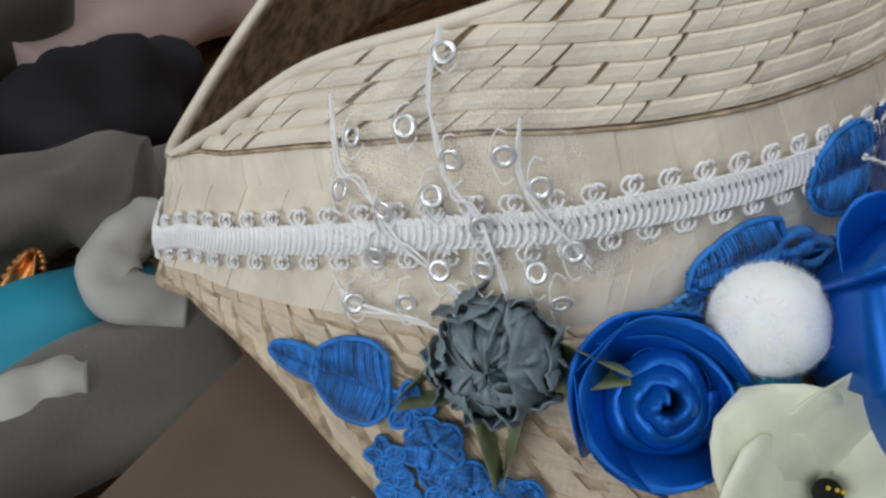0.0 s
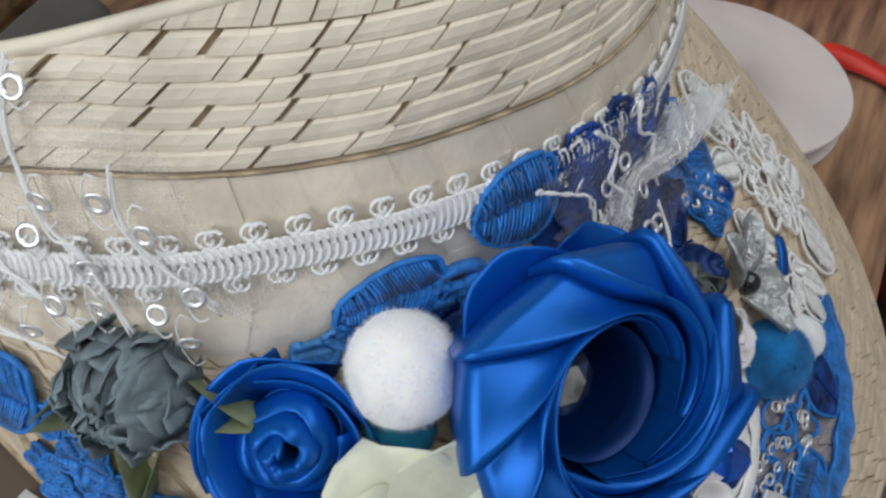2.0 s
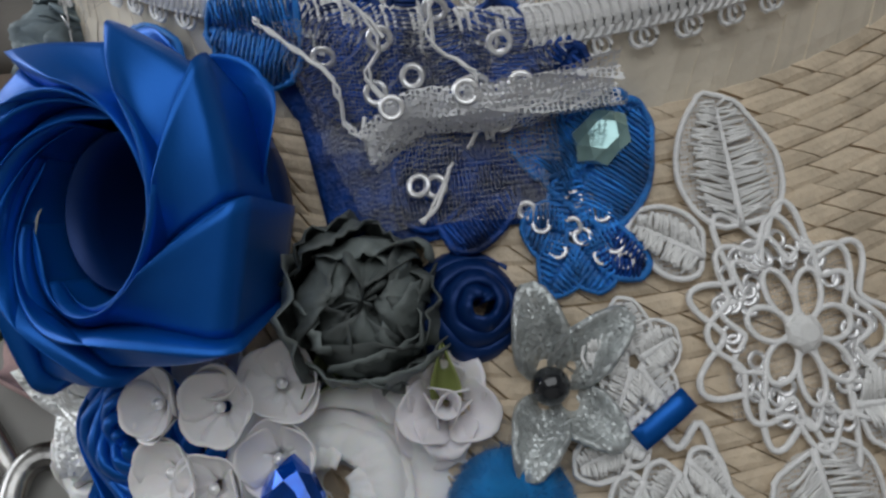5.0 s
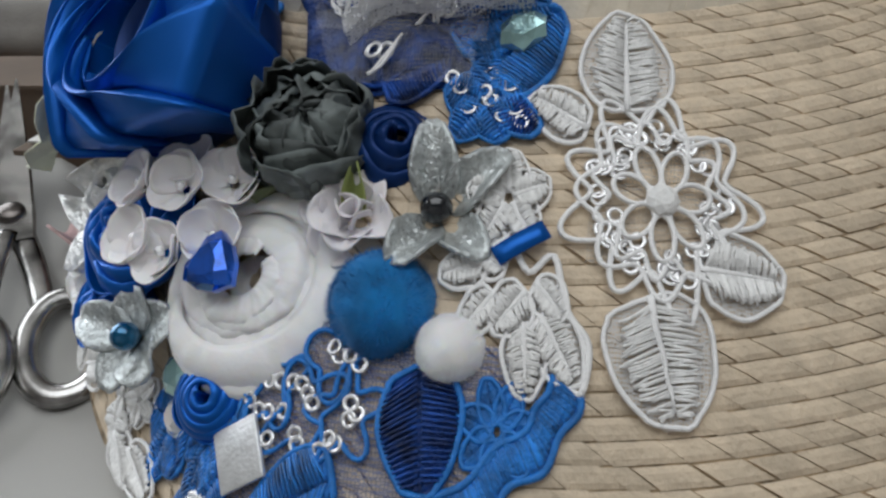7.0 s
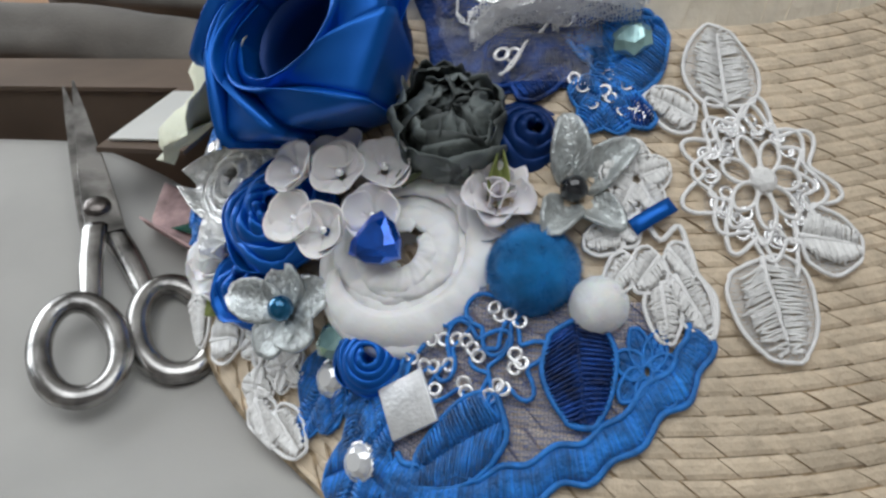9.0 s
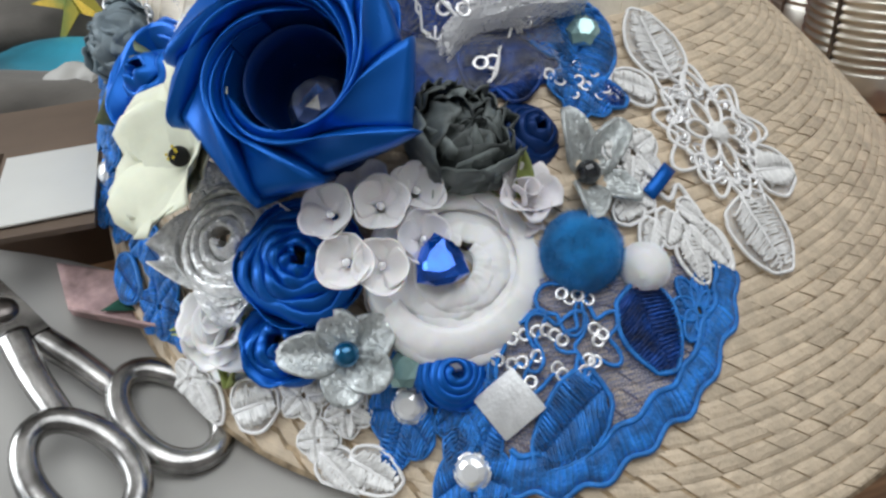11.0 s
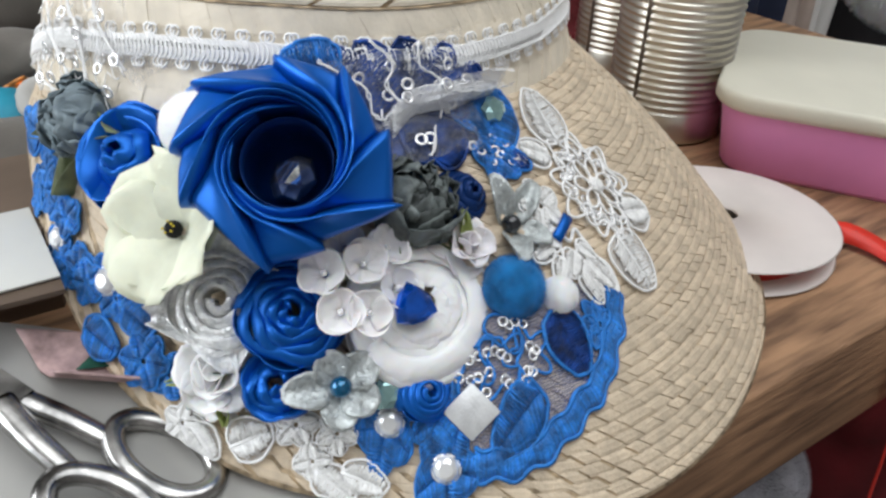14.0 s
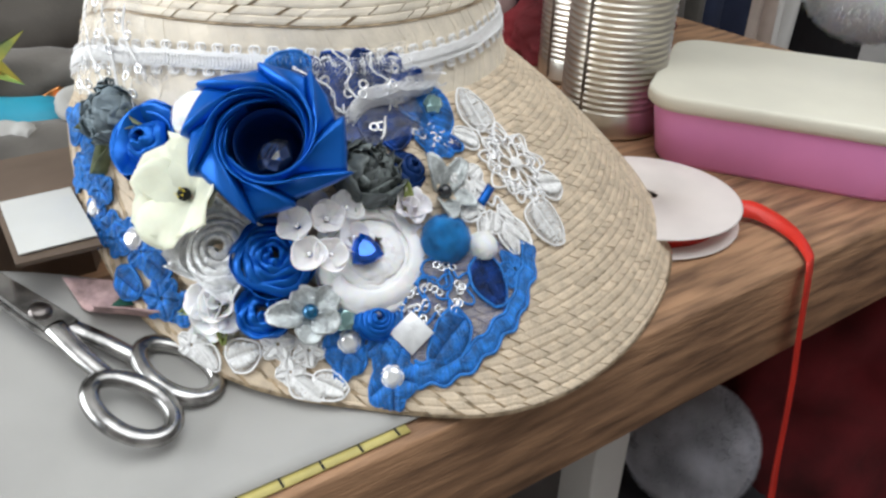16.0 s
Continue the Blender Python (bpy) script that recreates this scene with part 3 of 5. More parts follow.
def gem(name, label, at, axis, r, h, sides, mat, spin=0.0, setting=None, girdle=.35, stretch=1.0, three=0.0):
    """A faceted stone: table, crown facets, girdle."""
    g = thing(name, label, "gemstone", at, axis, spin)
    bm = bmesh.new()
    rings = []
    for rr, z, off in ((r, 0, 0), (r, h * girdle, 0), (r * .82, h * .72, .5), (r * .52, h, 0)):
        ring = []
        for i in range(sides):
            a = (i + off) * math.tau / sides
            q = rr * (1 + three * math.cos(3 * a))
            ring.append(bm.verts.new((q * math.cos(a), stretch * q * math.sin(a), z)))
        rings.append(ring)
    for a, b, tri in ((rings[0], rings[1], 0), (rings[1], rings[2], 1), (rings[2], rings[3], 2)):
        for i in range(sides):
            j = (i + 1) % sides
            if tri == 0:
                bm.faces.new((a[i], a[j], b[j], b[i]))
            elif tri == 1:
                bm.faces.new((a[i], a[j], b[i]))
                bm.faces.new((a[j], b[j], b[i]))
            else:
                bm.faces.new((a[i], b[j], b[i]))
                bm.faces.new((a[i], a[j], b[j]))
    bm.faces.new(rings[3])
    part("stone", bm, mat, g, smooth=False)
    if setting:
        part("setting", lathe([(r * 1.02, -.0004), (r * 1.16, 0), (r * 1.14, h * .35), (r * .98, h * .42)], 20), setting, g, "silver rim")
    return g


def pompom(name, label, at, r, mat, hairs=15000, fuzz=.10):
    """A ball of short fibres, all one mesh."""
    rnd = random.Random(int(r * 1e6))
    bm = bmesh.new()
    bmesh.ops.create_icosphere(bm, subdivisions=4, radius=r * .97)
    for v in bm.verts:
        v.co *= 1 + .06 * wob(*(v.co * (2.4 / r))) + .02 * wob(*(v.co * (7 / r)))
    for _ in range(hairs):
        z, a = rnd.uniform(-1, 1), rnd.uniform(0, math.tau)
        s = math.sqrt(1 - z * z)
        n = Vector((s * math.cos(a), s * math.sin(a), z))
        t = n.orthogonal().normalized()
        t.rotate(Matrix.Rotation(rnd.uniform(0, math.tau), 3, n))
        base = n * r * .88
        tip = n * r * (1 + fuzz * rnd.uniform(-.4, .7)) + t * r * .20 * rnd.uniform(-1, 1)
        w = n.cross(t) * r * .010
        bm.faces.new((bm.verts.new(base - w), bm.verts.new(base + w), bm.verts.new(tip)))
    ob = part(name, bm, mat)
    ob.location = Vector(at) * U
    return tagged(ob, label, "cushion" if "cushion" in name else "pompom")


def leaf_part(parent, at, angle, tilt, length, width, mat, roll=0):
    part("leaf", petal_sheet(length, width, tilt, cup=.35, curl=.35, ruffle=.05, seed=angle, point=.75), mat, parent, solid=.0004, matrix=pose(*at, 0, 0, angle))


def ball_part(parent, name, at, r, mat, label=""):
    bm = bmesh.new()
    bmesh.ops.create_icosphere(bm, subdivisions=3, radius=r)
    return part(name, bm, mat, parent, label, matrix=pose(*at))


# large satin rose and the crystal in its throat
swirl_rose((-.0412, .1250, .1225), (-.38, -.66, .65), 20)
gem("crystal", "clear faceted crystal deep in the satin rose", (-.0435, .1190, .1245), (-.50, -.45, .74), .0115, .010, 6, CRYSTAL_CLEAR, 20, stretch=.8)

# blue roses
r2 = rosette("satin_rose", "royal blue satin ribbon rose with a tight spiral heart", (-.090, .175, .118), (-.66, -.30, .68), .0135, .024, 2.8, SATIN, 30, wave=.06, pleat=.45)
for i, (turn, ang) in enumerate(((0, 44), (55, 52), (105, 42), (155, 44), (335, 36))):
    part("outer_petal", petal_sheet(.030 if turn < 200 else .024, .0245, ang - 20, .60, .55, .05, i * 3.7, .006, n=12), SATIN, r2, solid=.0004, matrix=pose(0, 0, -.006, 0, 0, turn))
rosette("satin_rosette", "royal blue satin rosette of many flat turns", (-.061, .092, .077), (-.22, -.62, .75), .0225, .015, 5.2, SATIN, 80, wave=.05)
r4 = rosette("satin_rose", "small royal blue satin rose beside the silver bow", (-.072, .084, .051), (-.30, -.66, .69), .0135, .014, 2.6, SATIN, 200, wave=.10)
for i, turn in enumerate((0, 90, 180, 270)):
    part("outer_petal", petal_sheet(.0165, .0125, 34, .6, .5, .05, i * 2.9, .005), SATIN, r4, solid=.0004, matrix=pose(0, 0, -.002, 0, 0, turn + 20))
rosette("satin_rosette", "small rolled blue satin rosette near the brim's lace", (-.0214, .0514, .0465), (-.05, -.70, .71), .0125, .012, 4.2, SATIN, 120, wave=.02, pleat=.15, start=.10)
rosette("satin_rosette", "small dark blue rolled satin rosette beside the grey flower", (.024, .099, .104), (.25, -.60, .76), .0135, .018, 3.6, SATIN_DARK_AND_SHADE, 10, wave=.03, pleat=.3)
sil = rosette("silver_rose", "glittering silver metallic ribbon rose", (-.081, .115, .0775), (-.42, -.60, .68), .0220, .015, 4.0, SILVER_CLOTH, 150, wave=.03, pleat=.35, start=.05, lean=.85)
for i, turn in enumerate((20, 110, 200, 290)):
    part("outer_petal", petal_sheet(.0255, .0170, 66, .4, .4, .06, i * 4.1, .006, point=.55), SILVER_CLOTH, sil, solid=.0004, matrix=pose(0, 0, -.002, 0, 0, turn))

# cream anemone
an = layered_flower("cream_flower", "cream fabric flower with a black centre and yellow stamens", "fabric flower", (-.0900, .1290, .1085), (-.72, -.36, .60),
                    [(5, .0015, .0375, .0225, 55, .24, .60, .26, 0)], CREAM, 15)
ball_part(an, "flower_centre", (0, 0, .006), .0038, BLACK, "black fuzzy centre")
for i in range(6):
    a = i * 2.4
    ball_part(an, "stamen", ((.0022 + .0006 * (i % 2)) * math.cos(a), (.0022 + .0006 * (i % 2)) * math.sin(a), .0094), .00055, YELLOW, "yellow stamen")

# blue-grey peonies with leaves
p1 = ball_flower("grey_peony", "blue-grey crumpled fabric peony", "fabric flower", (-.097, .217, .124), (-.85, -.20, .50), .0190, GREY_PETAL, .17, peel=.12)
for angle, tilt, ln in ((48, 80, .027), (150, 72, .032), (215, 76, .036), (300, 74, .036)):
    leaf_part(p1, (0, 0, .002), angle, tilt, ln, .009, LEAF)
p2 = ball_flower("grey_peony", "dark grey crumpled fabric peony under the tulle", "fabric flower", (.001, .102, .104), (.05, -.62, .78), .0190, CHARCOAL_PETAL, .17, 30, .12)
for angle, tilt, ln in ((200, 76, .026), (262, 80, .024)):
    leaf_part(p2, (0, 0, 0), angle, tilt, ln, .007, LEAF)

# pompoms
pompom("pompom", "fluffy white pompom beside the satin roses", (-.072, .153, .142), .0156, FUR_WHITE, 7000)
pompom("pompom", "small teal pompom tucked under the white one", (-.080, .1490, .1260), .0100, FUR_TEAL, 6000)
pompom("pompom", "bright blue felted pompom", (.030, .058, .080), .0148, FUR_BLUE, 12000, .12)
pompom("pompom", "small white pompom beside the blue one", (.050, .049, .074), .0092, FUR_WHITE, 7000, .12)


def organza_rose():
    f = thing("organza_rose", "white sheer organza ribbon rose with folded layers", "ribbon rose", (-.011, .079, .066), (-.12, -.66, .74), 0)

    layers = [(.0062 + .0030 * k, .0150 + .0036 * k, .0218 - .0007 * k ** 1.3, .0188 - .0020 * k, 60 + 137 * k, 335) for k in range(6)] + [(.0225, .0375, .0125, -.0010, 205, 310), (.0208, .0365, .0200, -.0005, 195, 285)]
    for k, (r1, r2, z1, z2, a0, span) in enumerate(layers):
        def band(u, v, k=k, r1=r1, r2=r2, z1=z1, z2=z2, a0=a0, span=span):
            ph = radians(a0 + span * u)
            ends = math.sin(math.pi * min(1, max(0, u * .94 + .03))) ** .35
            crease = .0005 * wob(ph * 3, v * 2, k) + .00008 * math.sin(27 * ph + 6 * v + k)
            r = (r1 + (r2 - r1) * math.sin(v * math.pi * .55) * ends) * (1 + .06 * math.sin(2 * ph + k)) + crease
            z = z1 + .0010 * math.sin(v * math.pi * .8) - (z1 - z2) * v * v + crease * 1.4
            return Vector((r * math.cos(ph), r * math.sin(ph), z))
        part("ribbon_fold", sheet(band, 90, 10), ORGANZA, f, solid=.0002)
    for i, turn in enumerate((20, 200, 255, 320)):
        part("outer_petal", petal_sheet(.029, .022, 64, .45, .5, .03, i * 5.3, .006, n=14), ORGANZA, f, solid=.0004, matrix=pose(0, 0, -.002, 0, 0, turn))
    part("heart", lathe([(.0001, .010), (.004, .011), (.008, .016), (.009, .008)], 18), ORGANZA, f)
    return f


organza_rose()
gem("crystal", "royal blue faceted drop crystal in the organza rose", (-.0197, .0622, .0860), (-.22, -.66, .72), .0088, .0055, 9, CRYSTAL_BLUE, 205, three=.17)

# cluster of small pearly blossoms with rhinestone hearts
for dx, dy, dz, tip in ((0, 0, .005, 0), (-.015, .004, .002, 1), (.013, .006, .002, 2), (-.004, -.014, -.003, 3), (.011, -.009, -.002, 4), (-.014, -.009, -.004, 5), (-.002, .013, .000, 6)):
    b = layered_flower("pearly_blossom", "small pearly white fabric blossom with a rhinestone heart", "fabric flower", (-.034 + dx, .079 + dy * .8, .096 + dz + dy * .5), (-.15 + dx * 22, -.6 + dy * 20, .75),
                       [(5, .0014, .0115, .0072, 58, .42, -.35, .02, 0)], PEARL_PETAL, 40 * tip, group="pearly blossom cluster")
    ball_part(b, "rhinestone", (0, 0, .0035), .0014, CRYSTAL, "clear rhinestone")

# white and lilac paper roses
wr = layered_flower("paper_rose", "white paper rose with small green leaves", "paper flower", (-.089, .104, .051), (-.45, -.62, .64),
                    [(3, .001, .0125, .0075, 8, .7, .35, .12, .004), (4, .003, .0150, .0095, 24, .6, .6, .14, .002), (5, .005, .0165, .0105, 46, .5, .7, .16, 0), (6, .006, .0165, .0100, 74, .4, .5, .16, -.003)], WHITE_PETAL)
for angle in (60, 170, 255):
    leaf_part(wr, (0, 0, -.001), angle, 82, .022, .006, LIME)
lr = layered_flower("paper_rose", "small lilac-white paper rose with a green sepal", "paper flower", (.017, .080, .093), (.1, -.62, .78),
                    [(3, .001, .0085, .0055, 10, .7, .3, .08, .003), (5, .003, .0130, .0078, 44, .55, .6, .10, .001), (5, .004, .0140, .0085, 72, .4, .5, .10, -.002)], LILAC_PETAL, 20)
leaf_part(lr, (0, 0, .002), 70, 55, .016, .004, LIME)


def ribbon_flower(label, at, axis, loops, mat, bead, bead_label, r=.022, spin=0):
    f = thing("silver_bow", label, "ribbon bow", at, axis, spin)
    for turn, length, width, angle in loops:
        part("ribbon_loop", petal_sheet(length, width, angle, cup=.30, curl=.25, ruffle=.10, seed=turn, start=.002), mat, f, solid=.0012, matrix=pose(0, 0, 0, 0, 0, turn))
    ball_part(f, "pearl_bead", (0, 0, .006), .0046, bead, bead_label)
    return f


ribbon_flower("silver metallic ribbon flower with a black pearl heart", (.041, .080, .095), (.12, -.55, .82), [(100, .027, .0066, 50), (38, .027, .0062, 52), (-45, .022, .0064, 60), (-112, .024, .0064, 56)], SILVER_SHEER, PEARL_BLACK, "glossy black pearl")
ribbon_flower("sheer silver ribbon bow with a blue pearl heart", (-.0535, .064, .056), (-.28, -.66, .70), [(165, .024, .0075, 70), (95, .016, .008, 62), (20, .018, .0085, 70), (-50, .017, .0085, 68), (-110, .017, .008, 72)], SILVER_SHEER, PEARL_BLUE, "metallic blue pearl")


def on_hat(x, y, lift=.0012):
    return tuple(drape(x, y, lift)), tuple(drape_normal(x, y))


for x, y, r in ((-.036, .053, .0058), (-.022, .030, .0058), (-.127, .205, .0055), (-.116, .165, .0062)):
    p, n = on_hat(x, y, .002)
    gem("rhinestone", "round clear rhinestone sewn on the blue lace", p, n, r, r * .7, 12, CRYSTAL, 0, SILVER_CLOTH)
for x, y, l in ((-.033, .060, .006), (.060, .122, .003)):
    p, n = on_hat(x, y, l)
    gem("aqua_crystal", "pale aqua faceted crystal with cut corners", p, n, .0082, .004, 6, CRYSTAL_AQUA, 40, stretch=.8)
p, n = on_hat(-.006, .036, .003)
sq = thing("silver_square", "square silver foil mirror tile on the lace", "decoration", p, n, 25)
part("tile", box((-.0088, -.0088, 0), (.0088, .0088, .0016), .0005), FOIL_SILVER, sq)
p, n = on_hat(.0655, .0712, .003)
st = thing("ribbon_stub", "short cut end of blue satin ribbon", "ribbon", p, n, 35)
part("strip", sheet(lambda u, v: Vector((-.0075 + .015 * u, -.0026 + .0052 * v, .0012 + .001 * math.sin(3 * u))), 6, 2), SATIN, st, solid=.001)
# ---- lace, tulle and braid sewn on the hat ----


def ring_mesh(r, t, n=14):
    bm = bmesh.new()
    tube([(r * math.cos(i * math.tau / n), r * math.sin(i * math.tau / n), 0) for i in range(n)], t, 5, closed=True, bm=bm, flat=.3)
    mesh = bpy.data.meshes.new("sequin")
    bmesh.ops.scale(bm, vec=(U, U, U), verts=bm.verts)
    bm.to_mesh(mesh)
    bm.free()
    for poly in mesh.polygons:
        poly.use_smooth = True
    mesh.materials.append(SEQUIN)
    return mesh


SEQ_BIG, SEQ_SMALL = ring_mesh(.0024, .00085), ring_mesh(.00185, .0007)
_srnd = random.Random(12)


def sequin(parent, x, y, mesh, lift=.003, tilt=14):
    p, n = drape(x, y, lift), drape_normal(x, y)
    ob = new("sequin", mesh)
    m = n.to_track_quat("Z", "Y").to_matrix().to_4x4() @ pose(0, 0, 0, _srnd.uniform(-tilt, tilt), _srnd.uniform(-tilt, tilt), 0)
    m.translation = p * U
    ob.matrix_basis = m
    ob.parent = parent


def cord(parent, pts, r, mat, closed=False, lift=.0022, n=5, name="cord", put=None):
    """A cord laid over the hat along plan points."""
    put = put or lay
    line = smooth_line([(x, y, 0) for x, y in pts], n, closed)
    part(name, tube([put(p.x, p.y, lift) for p in line], r, 5, closed=closed), mat, parent)


def wrap(c):
    """Lays plan offsets round c along the hat's surface there, so that nothing is stretched on its steep side."""
    o, n = drape(*c, 0), drape_normal(*c)
    t2 = (Vector((0, 1, 0)) - n * n.y).normalized()
    t1 = t2.cross(n)

    def put(x, y, lift=.001):
        p, m, *_ = HAT_TREE.find_nearest(o + t1 * (x - c[0]) + t2 * (y - c[1]))
        return p + (-m if m.dot(n) < 0 else m) * lift
    return put


def lace_leaf(parent, base, tip, half, mat, edge, stitch=26, lift=.0016, edge_r=.0010, name="lace_leaf", put=None):
    """A satin-stitched lace leaf: ridged threads that run out from its vein to a corded outline."""
    b0, t0 = Vector((*base, 0)), Vector((*tip, 0))
    d = t0 - b0
    s = Vector((-d.y, d.x, 0)).normalized() * half
    seed = base[0] * 900
    put = put or lay

    def xy(l, k):
        w = max(.02, math.sin(math.pi * (.05 + .93 * l ** .78))) ** .62
        return b0 + d * l + s * (k * w * (1 + .10 * wob(l * 3, seed, k)))

    def at(u, v):
        k = 2 * u - 1
        p = xy(min(1, v + .10 * abs(k) * (1 - v)), k)
        ridge = .0003 * math.sin((v - .35 * abs(k)) * stitch * 4.2 + 1.5 * wob(v * 7, k * 3, seed)) + .0009 * (1 - abs(k)) - .0016 * max(0, 1 - abs(k) * 7)
        return put(p.x, p.y, lift + ridge)
    white = mat == LACE_WHITE
    if white:
        part(name, sheet(lambda u, v: put(*xy(v, 2 * u - 1)[:2], lift), 8, 20), NET_FILL, parent)
        vein = [xy(i / 8, .08 * wob(i, seed)) for i in range(8)]
        part("vein", tube([put(p.x, p.y, lift + .0012) for p in vein], lambda q: .0011 * (1 - .6 * q), 5), CORD, parent)
    else:
        part(name, sheet(at, 14, 64), mat, parent, solid=.0005)
    if half > .0035:
        threads = bmesh.new()
        count = max(8, int(d.length / (.0007 if white else .0012)))
        for i in range(count):
            l0 = .06 + .86 * i / count
            for side in (1, -1):
                pts = []
                for q in ((.06, .5, .94) if not white else (.05, .45, .62 + .34 * abs(wob(i * 1.7, side * 3, seed)))):
                    p = xy(min(.99, l0 + .16 * q * (1 - l0) + (.05 if white else .012) * wob(i * 1.37, side * 2.1 + seed, q * 2)), side * q)
                    pts.append(put(p.x, p.y, lift + .0012 + .0007 * math.sin(q * 3)))
                tube(pts, (.00040 if not white else .00046), 4, bm=threads)
        part("stitching", threads, mat, parent)
    rim = [xy(i / 14, 1) for i in range(15)] + [xy(1 - i / 14, -1) for i in range(1, 14)]
    cord(parent, [(p.x, p.y) for p in rim], edge_r * (.75 if white else 1), edge, True, lift + .0008, 2, "outline_cord", put)


def lace_blossom(parent, c, r, count, mat, edge, spin=0.0, lift=.0016, plump=.74, put=None):
    for i in range(count):
        a = spin + math.tau * i / count
        lace_leaf(parent, (c[0] + .12 * r * math.cos(a), c[1] + .12 * r * math.sin(a)), (c[0] + r * math.cos(a), c[1] + r * math.sin(a)), r * plump * 3.0 / count, mat, edge, 12, lift, .0007, name="lace_petal", put=put)


def lace_border(parent, pts, width, mat, edge, scallop=.003):
    """A scalloped band of close stitches with a cord on each side."""
    line = smooth_line([(x, y, 0) for x, y in pts], 14)
    n = len(line)

    def at(u, v):
        s = u * (n - 1)
        i = min(int(s), n - 2)
        p = line[i].lerp(line[i + 1], s - i)
        d = (line[i + 1] - line[i]).normalized()
        q = Vector((-d.y, d.x, 0))
        w = -width * v + scallop * math.sin(u * n * .42) * (1 - .3 * v)
        p = p + q * w
        return drape(p.x, p.y, .0018 + .0012 * math.sin(math.pi * v))
    part("stitched_border", sheet(at, n * 2, 5), mat, parent, solid=.0005)
    threads = bmesh.new()
    for i in range(n * 2):
        u = (i + .8 * wob(i * .7, 3)) / (n * 2)
        if 0 < u < 1:
            tube([at(min(1, u + .004 * wob(i * .31, q * 3)), q) + Vector((0, 0, .0004)) for q in (.06, .35, .65, .94)], .00036, 4, bm=threads)
    part("stitching", threads, mat, parent)
    for v in (0.0, .98):
        part("outline_cord", tube([at(i / (n * 2), v) + Vector((0, 0, .0006)) for i in range(n * 2 + 1)], .0011, 5), edge, parent)


def net_patch(parent, corners, mat, n=18, lift=.0014, billow=0.0, name="net"):
    a, b, c, d = [Vector((*p, 0)) for p in corners]

    def at(u, v):
        p = a.lerp(b, u).lerp(d.lerp(c, u), v)
        return drape(p.x, p.y, lift + billow * math.sin(math.pi * u) * math.sin(math.pi * v) * (1 + .5 * wob(u * 4, v * 4, 3)))
    part(name, sheet(at, n, n), mat, parent)


def build_braid():
    t = thing("gimp_braid", "white looped gimp braid round the hat's crown", "trim")
    loops, picots = bmesh.new(), bmesh.new()

    def place(u, h, out):
        p = Vector(crown_at(u, h))
        o = Vector((*(loop_at(FOOT, u)[:2] - CENTRE), 0)).normalized()
        return p + o * out

    u = .004
    k = 0
    while u < .76:
        du = .0022 / (np.linalg.norm(loop_at(FOOT, u + .001) - loop_at(FOOT, u)) / .001 + 1e-9)
        ring = []
        for i in range(10):
            a = math.tau * i / 10
            ring.append(place(u + du * .85 * math.cos(a), braid_at(u) + .0045 * math.sin(a), .0040 + .0004 * math.cos(a)))
        tube(ring, .00062, 4, closed=True, bm=loops)
        if k % 5 < 2:
            for side in (1, -1):
                ring = []
                for i in range(10):
                    a = math.tau * i / 10
                    ring.append(place(u + (du * 2.5 if side < 0 else 0) + du * .95 * math.cos(a), braid_at(u) + side * .0066 + .0022 * math.sin(a), .0034))
                tube(ring, .00060, 4, closed=True, bm=picots)
        k += 1
        u += du
    part("looped_braid", loops, CORD, t, kind="stuff")
    part("picot_edge", picots, CORD, t, kind="stuff")
    back = bmesh.new()
    part("braid_core", sheet(lambda u, v: place(.004 + .75 * u, braid_at(.004 + .75 * u) - .0043 + .0086 * v, .0039), 200, 2, bm=back), CORD, t, solid=.0006)


build_braid()

# white medallion on the wide side of the brim
med = thing("white_lace_medallion", "white corded lace flower medallion with clear sequins", "lace")
lace_leaf(med, (.090, .105), (.088, .131), .0125, LACE_WHITE, CORD)
lace_leaf(med, (.110, .074), (.131, .077), .0085, LACE_WHITE, CORD)
lace_leaf(med, (.098, .066), (.106, .043), .0135, LACE_WHITE, CORD)
lace_leaf(med, (.080, .099), (.064, .106), .0065, LACE_WHITE, CORD)
outer = []
for i in range(66):
    a = math.tau * i / 66
    r = .0205 + .0042 * math.sin(9 * a + .6) + .0012 * math.sin(4 * a)
    outer.append((.0995 + r * 1.05 * math.cos(a), .0865 + r * .98 * math.sin(a)))
cord(med, outer, .00085, CORD, True, .0024, 3)
for i in range(7):
    a = math.tau * i / 7 + .3
    ring = []
    for b in [math.tau * j / 10 for j in range(10)]:
        p, q = .0078 + .0048 * math.cos(b), .0030 * math.sin(b)
        ring.append((.100 + p * math.cos(a) - q * math.sin(a), .086 + p * math.sin(a) + q * math.cos(a)))
    cord(med, ring, .0008, CORD, True, .0028, 3)
for turn, rad, wave_, k in ((.2, .0150, .0024, 11), (.9, .0185, .0026, 8)):
    line = []
    for i in range(60):
        a = math.tau * i / 60
        r = rad + wave_ * math.sin(k * a + turn)
        line.append((.0995 + r * 1.02 * math.cos(a), .0865 + r * math.sin(a)))
    cord(med, line, .0008, CORD, True, .0026, 2)
ms = random.Random(5)
for i in range(64):
    a, r = ms.uniform(0, math.tau), ms.choice((.0125, .0150, .0172)) + ms.uniform(-.001, .001)
    sequin(med, .0995 + r * math.cos(a), .0865 + .95 * r * math.sin(a), SEQ_SMALL, .0026)
p, n = on_hat(.100, .086, .003)
gem("lace_crystal", "milky white cut stone at the lace medallion's heart", p, n, .0046, .0028, 7, LACE_WHITE)
net_patch(med, [(.082, .070), (.118, .072), (.116, .104), (.082, .102)], NET_WHITE, lift=.0012)
